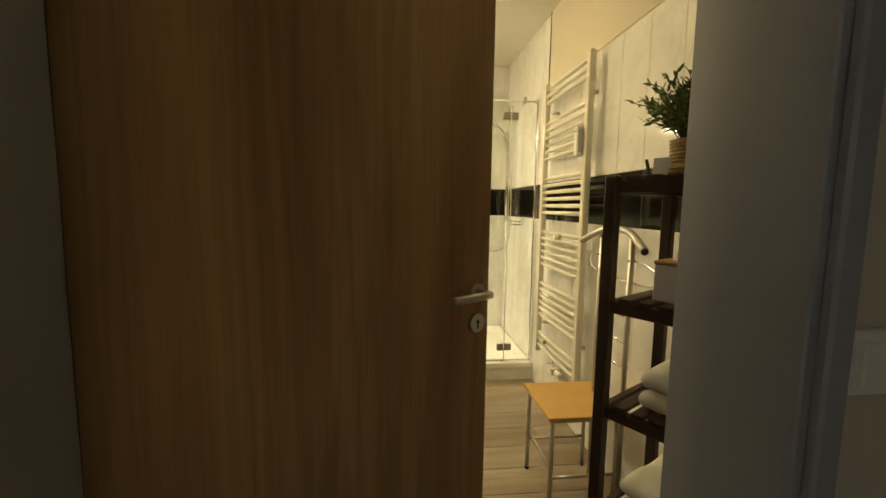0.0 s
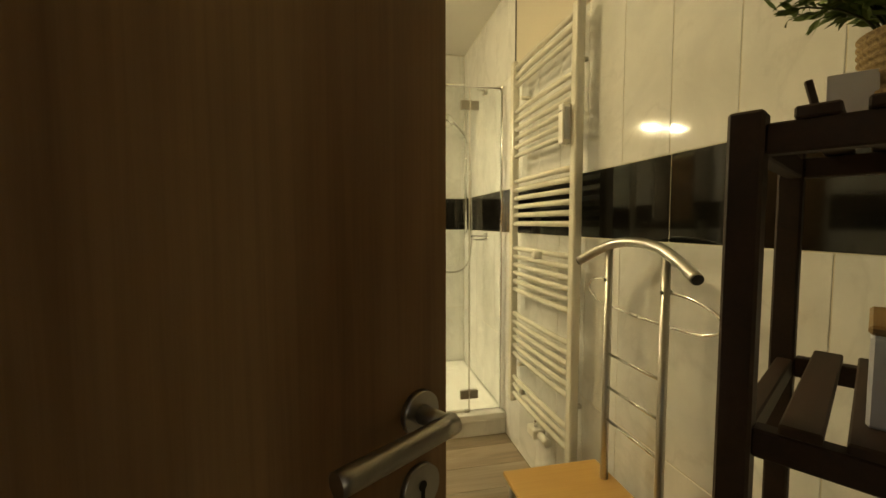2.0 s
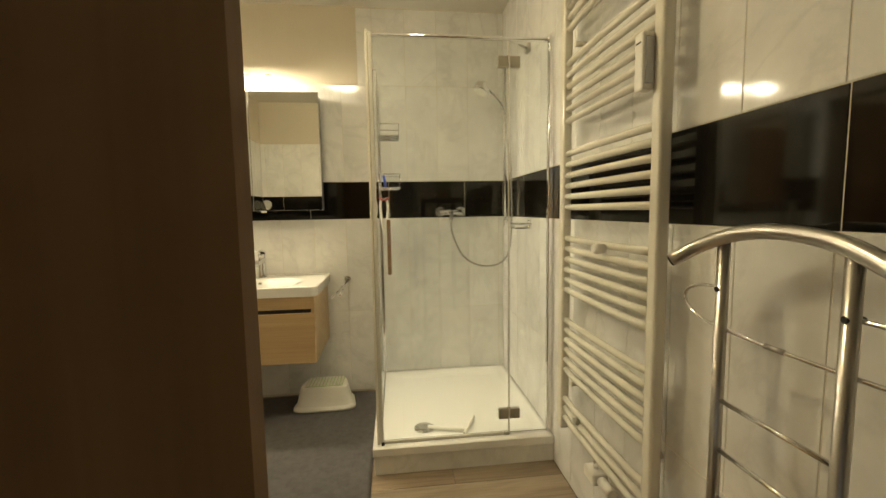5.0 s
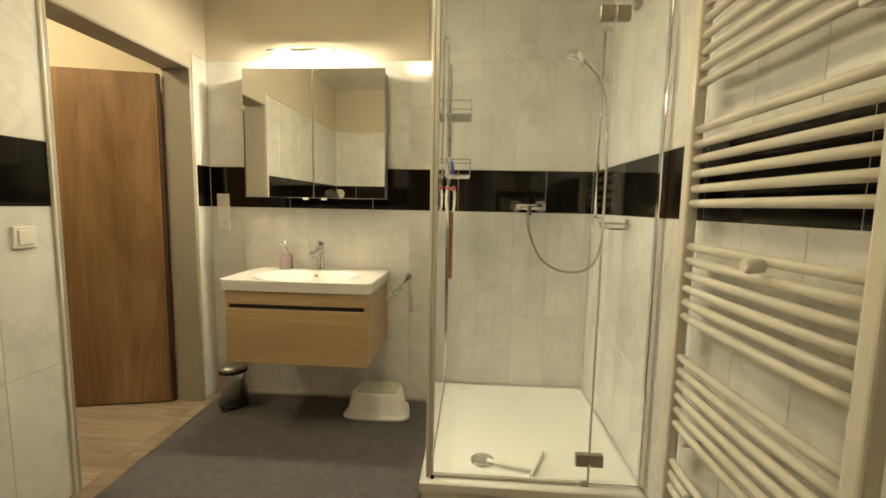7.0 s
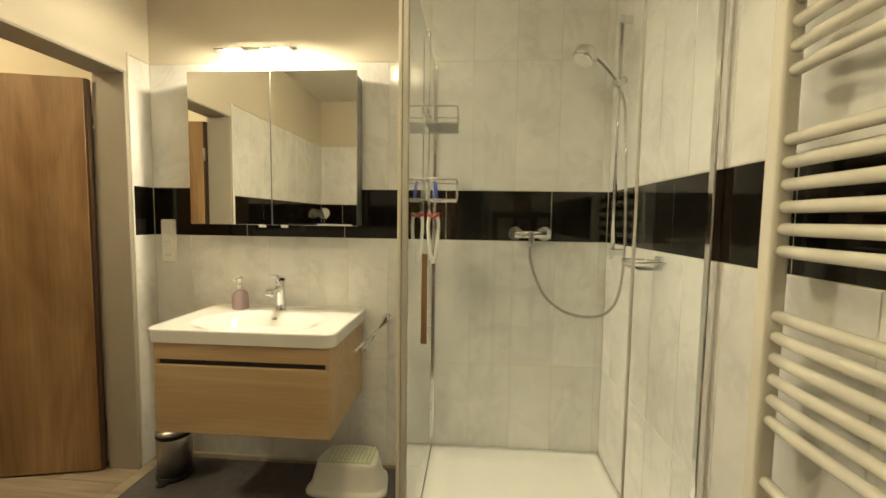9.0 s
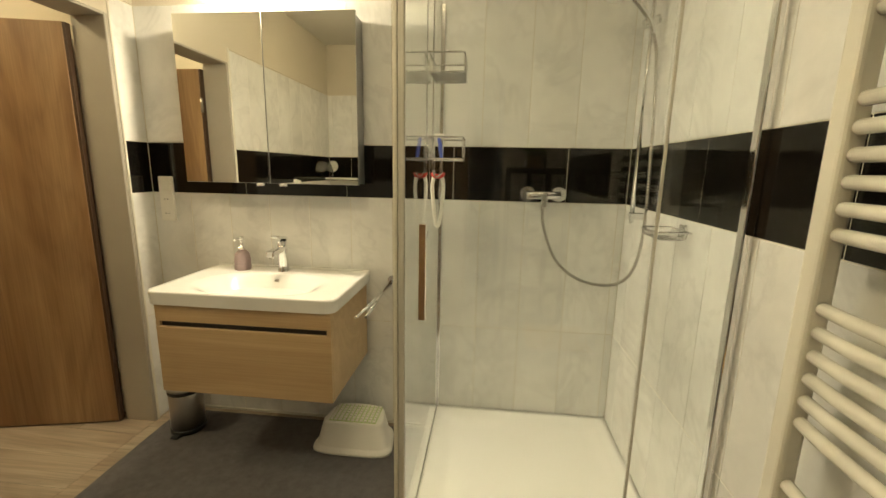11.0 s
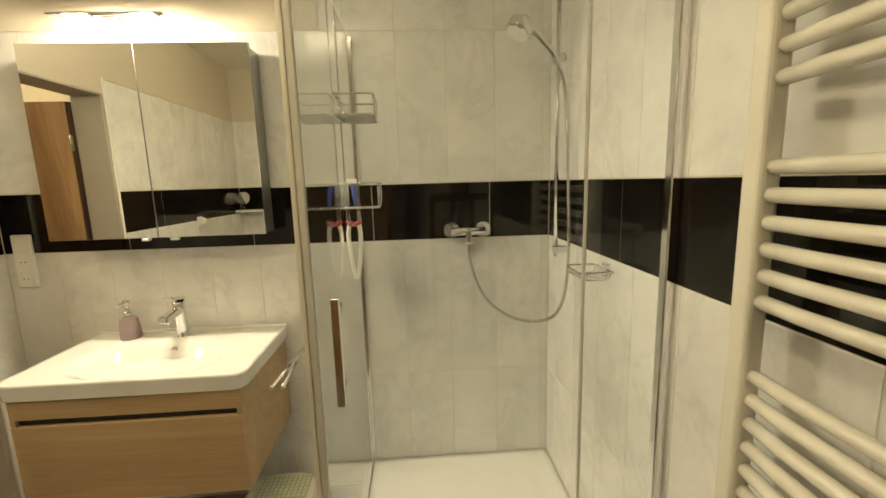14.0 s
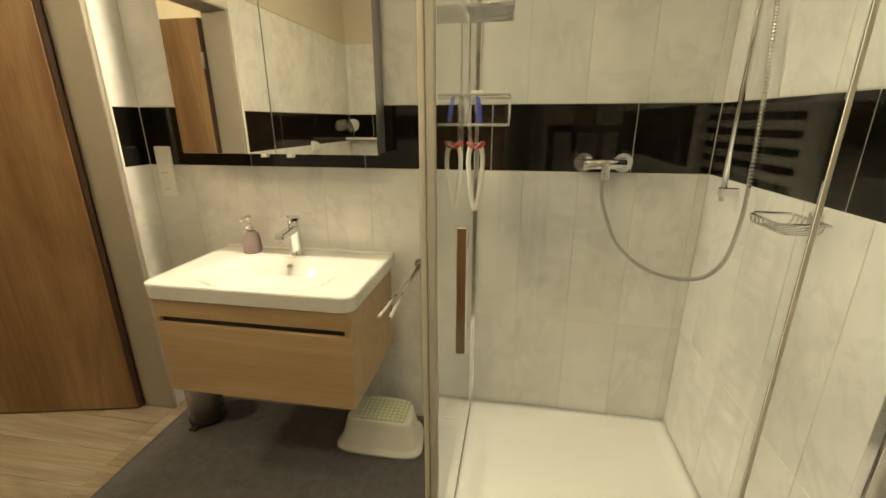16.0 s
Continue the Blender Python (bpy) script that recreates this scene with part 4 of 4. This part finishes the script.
for j in range(9):
    t = j / 8
    r = []
    for k in range(n):
        a = 2 * math.pi * k / n
        w = (0.028 * (1 - t) ** 0.8 + 0.004) * (1 + 0.28 * math.sin(3 * a + 4 * t) * (0.4 + t))
        r.append(ts.verts.new((0.005 + w * 0.7 * math.cos(a) + 0.012 * t, 0.075 + w * 1.1 * math.sin(a) - 0.01 * t, 0.1 + 0.08 * t + 0.008 * math.sin(2 * a) * t)))
    rings.append(r)
for a, b in zip(rings, rings[1:]):
    for k in range(n):
        ts.faces.new((a[k], a[(k + 1) % n], b[(k + 1) % n], b[k])).smooth = True
ts.faces.new(rings[-1])
part("tissue", ts, PAPER, tb, "crumpled white tissue sticking out")


def folded_towel(z, lx, ly, w, d, h, label, seed):
    t = thing("folded_towel", label, "towel", on_shelf(lx, ly, z), group="folded towels on the shelf", turn=TURN_SH + seed)
    hh = h / 2
    for i in range(2):
        bm = bmesh.new()
        nx, ny, m = 14, 14, 5
        box(bm, -d / 2 + 0.006 * i, d / 2 - 0.003 * i, -w / 2, w / 2, hh * i, hh * (i + 1) - 0.001)
        bmesh.ops.subdivide_edges(bm, edges=bm.edges[:], cuts=7, use_grid_fill=True)
        for v in bm.verts:
            u = (v.co.z - hh * i) / hh - 0.5
            for ax, half in ((0, d / 2), (1, w / 2)):
                e = max(0.0, abs(v.co[ax]) - (half - hh * 0.5)) / (hh * 0.5)
                v.co[ax] -= math.copysign(hh * 0.5 * (1 - math.sqrt(max(0.0, 1 - (2 * u) ** 2))) * min(1, e), v.co[ax])
            if v.co.z > 0.002:
                v.co.z += 0.012 * noise.noise((v.co.x * 11 + seed, v.co.y * 11, i * 3.0))
        part("fold", bm, TOWEL, t, smooth=True)
    pr = bmesh.new()
    pts = [(-0.02 + 0.022 * math.cos(2 * math.pi * k / 20), 0.03 + 0.038 * math.sin(2 * math.pi * k / 20) * (1 - 0.3 * abs(math.cos(2 * math.pi * k / 20)))) for k in range(20)]
    a = [pr.verts.new((x, y, h + 0.004)) for x, y in pts]
    b = [pr.verts.new((x, y, h - 0.01)) for x, y in pts]
    pr.faces.new(a)
    pr.faces.new(b[::-1])
    for k in range(20):
        pr.faces.new((a[k], a[(k + 1) % 20], b[(k + 1) % 20], b[k]))
    part("printed_leaf", pr, PRINT, t, "grey-green printed leaf")
    return t


folded_towel(0.83, 0.165, -0.225, 0.25, 0.25, 0.11, "cream terry towel with leaf print, folded on the shelf", 2)
folded_towel(0.53, 0.15, -0.2, 0.25, 0.25, 0.10, "cream terry towel folded on the lower shelf", -3)

bz = 1.4185
bk = on_shelf(0.162, -0.146, bz)
pl = thing("potted_plant", "leafy green plant in a woven basket on the shelf", "plant", bk)
prof = []
for i in range(33):
    h = 0.09 * i / 32
    prof.append(((0.056 if h > 0.026 else 0.064) + 0.0022 * math.sin(i * 2.0) + 0.004 * (h / 0.09), h))
part("basket", lathe(bmesh.new(), prof, bk, 40), WEAVE, pl, "woven seagrass basket with rolled rim")
part("soil", lathe(bmesh.new(), [(0.05, 0.0905), (0.048, 0.094)], bk, 24), RUBBER, pl)
rnd = random.Random(11)
stems, leaves = bmesh.new(), bmesh.new()
for s in range(130):
    a = rnd.uniform(0, 2 * math.pi)
    lean = rnd.uniform(0.05, 1.05)
    L = rnd.uniform(0.10, 0.205) * (1.0 if lean < 0.7 else 0.85)
    base = Vector(bk) + Vector((0.038 * lean * math.cos(a), 0.038 * lean * math.sin(a), 0.09))
    out = Vector((math.cos(a), math.sin(a), 0))
    pts = [base + out * L * 0.8 * lean * (t ** 1.3) + Vector((0, 0, L * (t - 0.45 * lean * t * t))) for t in (0, 0.25, 0.5, 0.75, 1.0)]
    tube(stems, pts, [0.0018, 0.0016, 0.0014, 0.0012, 0.0008], 5)
    for k in range(13):
        t = 0.22 + 0.78 * k / 12
        i = min(3, int(t * 4))
        p = pts[i].lerp(pts[i + 1], t * 4 - i)
        d = (pts[i + 1] - pts[i]).normalized()
        side = d.cross(Vector((rnd.uniform(-1, 1), rnd.uniform(-1, 1), rnd.uniform(-0.3, 1)))).normalized()
        v = (d * rnd.uniform(0.4, 1.0) + side * rnd.uniform(0.5, 1.0) * rnd.choice((-1, 1))).normalized()
        nrm = v.orthogonal().normalized()
        nrm = Matrix.Rotation(rnd.uniform(0, 6.28), 3, v) @ nrm
        w = v.cross(nrm)
        ll = rnd.uniform(0.017, 0.032)
        ww = ll * 0.17
        q = [p, p + v * ll * 0.35 + w * ww, p + v * ll * 0.7 + w * ww * 0.7, p + v * ll - nrm * ll * 0.12, p + v * ll * 0.7 - w * ww * 0.7, p + v * ll * 0.35 - w * ww, p + v * ll * 0.5 + nrm * ll * 0.05]
        vs = [leaves.verts.new(x) for x in q]
        for f in ((0, 1, 6), (1, 2, 6), (2, 3, 6), (3, 4, 6), (4, 5, 6), (5, 0, 6)):
            leaves.faces.new([vs[x] for x in f])
tagged(part("stalk_growth", stems, STEM, pl), kind="stuff")
tagged(part("leaves", leaves, LEAF, pl, "many narrow green leaves"), kind="stuff")
cd2 = thing("small_card", "small white card on a brown wooden stand", "card", on_shelf(0.11, -0.082, bz), turn=TURN_SH + 10)
cb = bmesh.new()
box(cb, -0.002, 0.002, -0.025, 0.016, 0.004, 0.05, 0.0008)
cb.transform(Matrix.Rotation(radians(10), 4, "Y"))
part("card", cb, PAPER, cd2)
lg = bmesh.new()
box(lg, -0.004, 0.004, 0.016, 0.023, 0.0, 0.052, 0.001)
lg.transform(Matrix.Rotation(radians(-14), 4, "X"))
part("stand", lg, GAPSHADE_BROWNWOOD, cd2, "brown wooden stand leg")
p2 = on_shelf(0.13, -0.325, bz)
jar = thing("lidded_pot", "small dark wooden pot beside the basket", "pot", p2)
part("body", lathe(bmesh.new(), [(0.038, 0), (0.042, 0.01), (0.042, 0.085), (0.038, 0.09)], p2, 24), DARKWOOD, jar)
part("lid", lathe(bmesh.new(), [(0.045, 0.0905), (0.045, 0.108), (0.03, 0.118), (0.008, 0.12)], p2, 24), DARKWOOD, jar)

# ---- nook corner seen in the mirror ----
ws = thing("wall_shelf", "small white corner shelf on the tiles", "shelf", (XL + 0.16, YJ, 1.262))
part("board", B((XL - 0.0005, XL + 0.36, YJ - 0.0005, YJ + 0.14, 1.262, 1.282), bevel=0.003), PLASTIC, ws)
part("bracket", B((XL + 0.05, XL + 0.07, YJ - 0.0005, YJ + 0.1, 1.24, 1.2615), bevel=0.002), CHROME, ws)
mg = thing("magnifying_mirror", "round chrome magnifying mirror on a stand", "mirror", (-0.86, YJ + 0.07, 1.282))
part("base", lathe(bmesh.new(), [(0.04, 0), (0.04, 0.005), (0.008, 0.012)], (-0.86, YJ + 0.07, 1.282), 24), CHROME, mg)
part("stem", T([(-0.86, YJ + 0.07, 1.29), (-0.86, YJ + 0.07, 1.34)], 0.005), CHROME, mg)
ri = part("frame", T([(-0.86, YJ + 0.063, 1.397), (-0.86, YJ + 0.077, 1.403)], 0.066, 32), CHROME, mg)
part("glass", T([(-0.86, YJ + 0.0775, 1.4032), (-0.86, YJ + 0.0785, 1.4036)], 0.06, 32), MIRROR, ri)
dsp = thing("wall_socket", "white socket with a plug on the tiles", "socket", (XL, 1.95, 1.25))
part("frame", B((XL - 0.001, XL + 0.012, 1.91, 1.99, 1.2, 1.28), bevel=0.003), PLASTIC, dsp)
part("plug", B((XL + 0.012, XL + 0.05, 1.93, 1.97, 1.215, 1.27), bevel=0.008, seg=2), PLASTIC, dsp)
# hall window
wn = structure("window_1", B((-1.0, -0.95, -1.68, -1.62, 0.9, 2.1), (-0.05, 0.0, -1.68, -1.62, 0.9, 2.1), (-0.95, -0.05, -1.68, -1.62, 0.9, 0.95), (-0.95, -0.05, -1.68, -1.62, 2.05, 2.1), bevel=0.003), ENAMEL, "white framed hall window", "window")
wp = part("pane", B((-0.95, -0.05, -1.653, -1.647, 0.95, 2.05)), GLASS, wn)
wp.visible_shadow = False

# ---- tiles and planks, last ----
tiled(wall_back, "x", YB, 180, XL, XR, 0.824, 0.692, [(*r, XL, XR) for r in ROWS4] + [(2.16, H - 0.004, False, 0.5, XR)])
tiled(wall_right, "y", XR, 90, YE, YB, 1.581, 1.574, [(*r, YE, YB) for r in ROWS4] + [(2.16, H - 0.004, False, 2.766, YB)])
tiled(wall_left, "y", XL, -90, YJ, YB, D0 - 0.014, 2.42, [(*r, YJ, D0 - 0.014) for r in ROWS4] + [(*r, D1 + 0.012, YB) for r in ROWS4])
tiled(wall_nook, "x", YJ, 0, XL, XJ, XL + 0.05, XL + 0.25, [(*r, XL, XJ) for r in ROWS4])
planks(floor, XL, XR, 0.3, YB, 3)
planks(floor, -3.1, XL, 1.7, 3.775, 4)
planks(floor, -1.2, 1.9, -1.6, 0.3, 5)
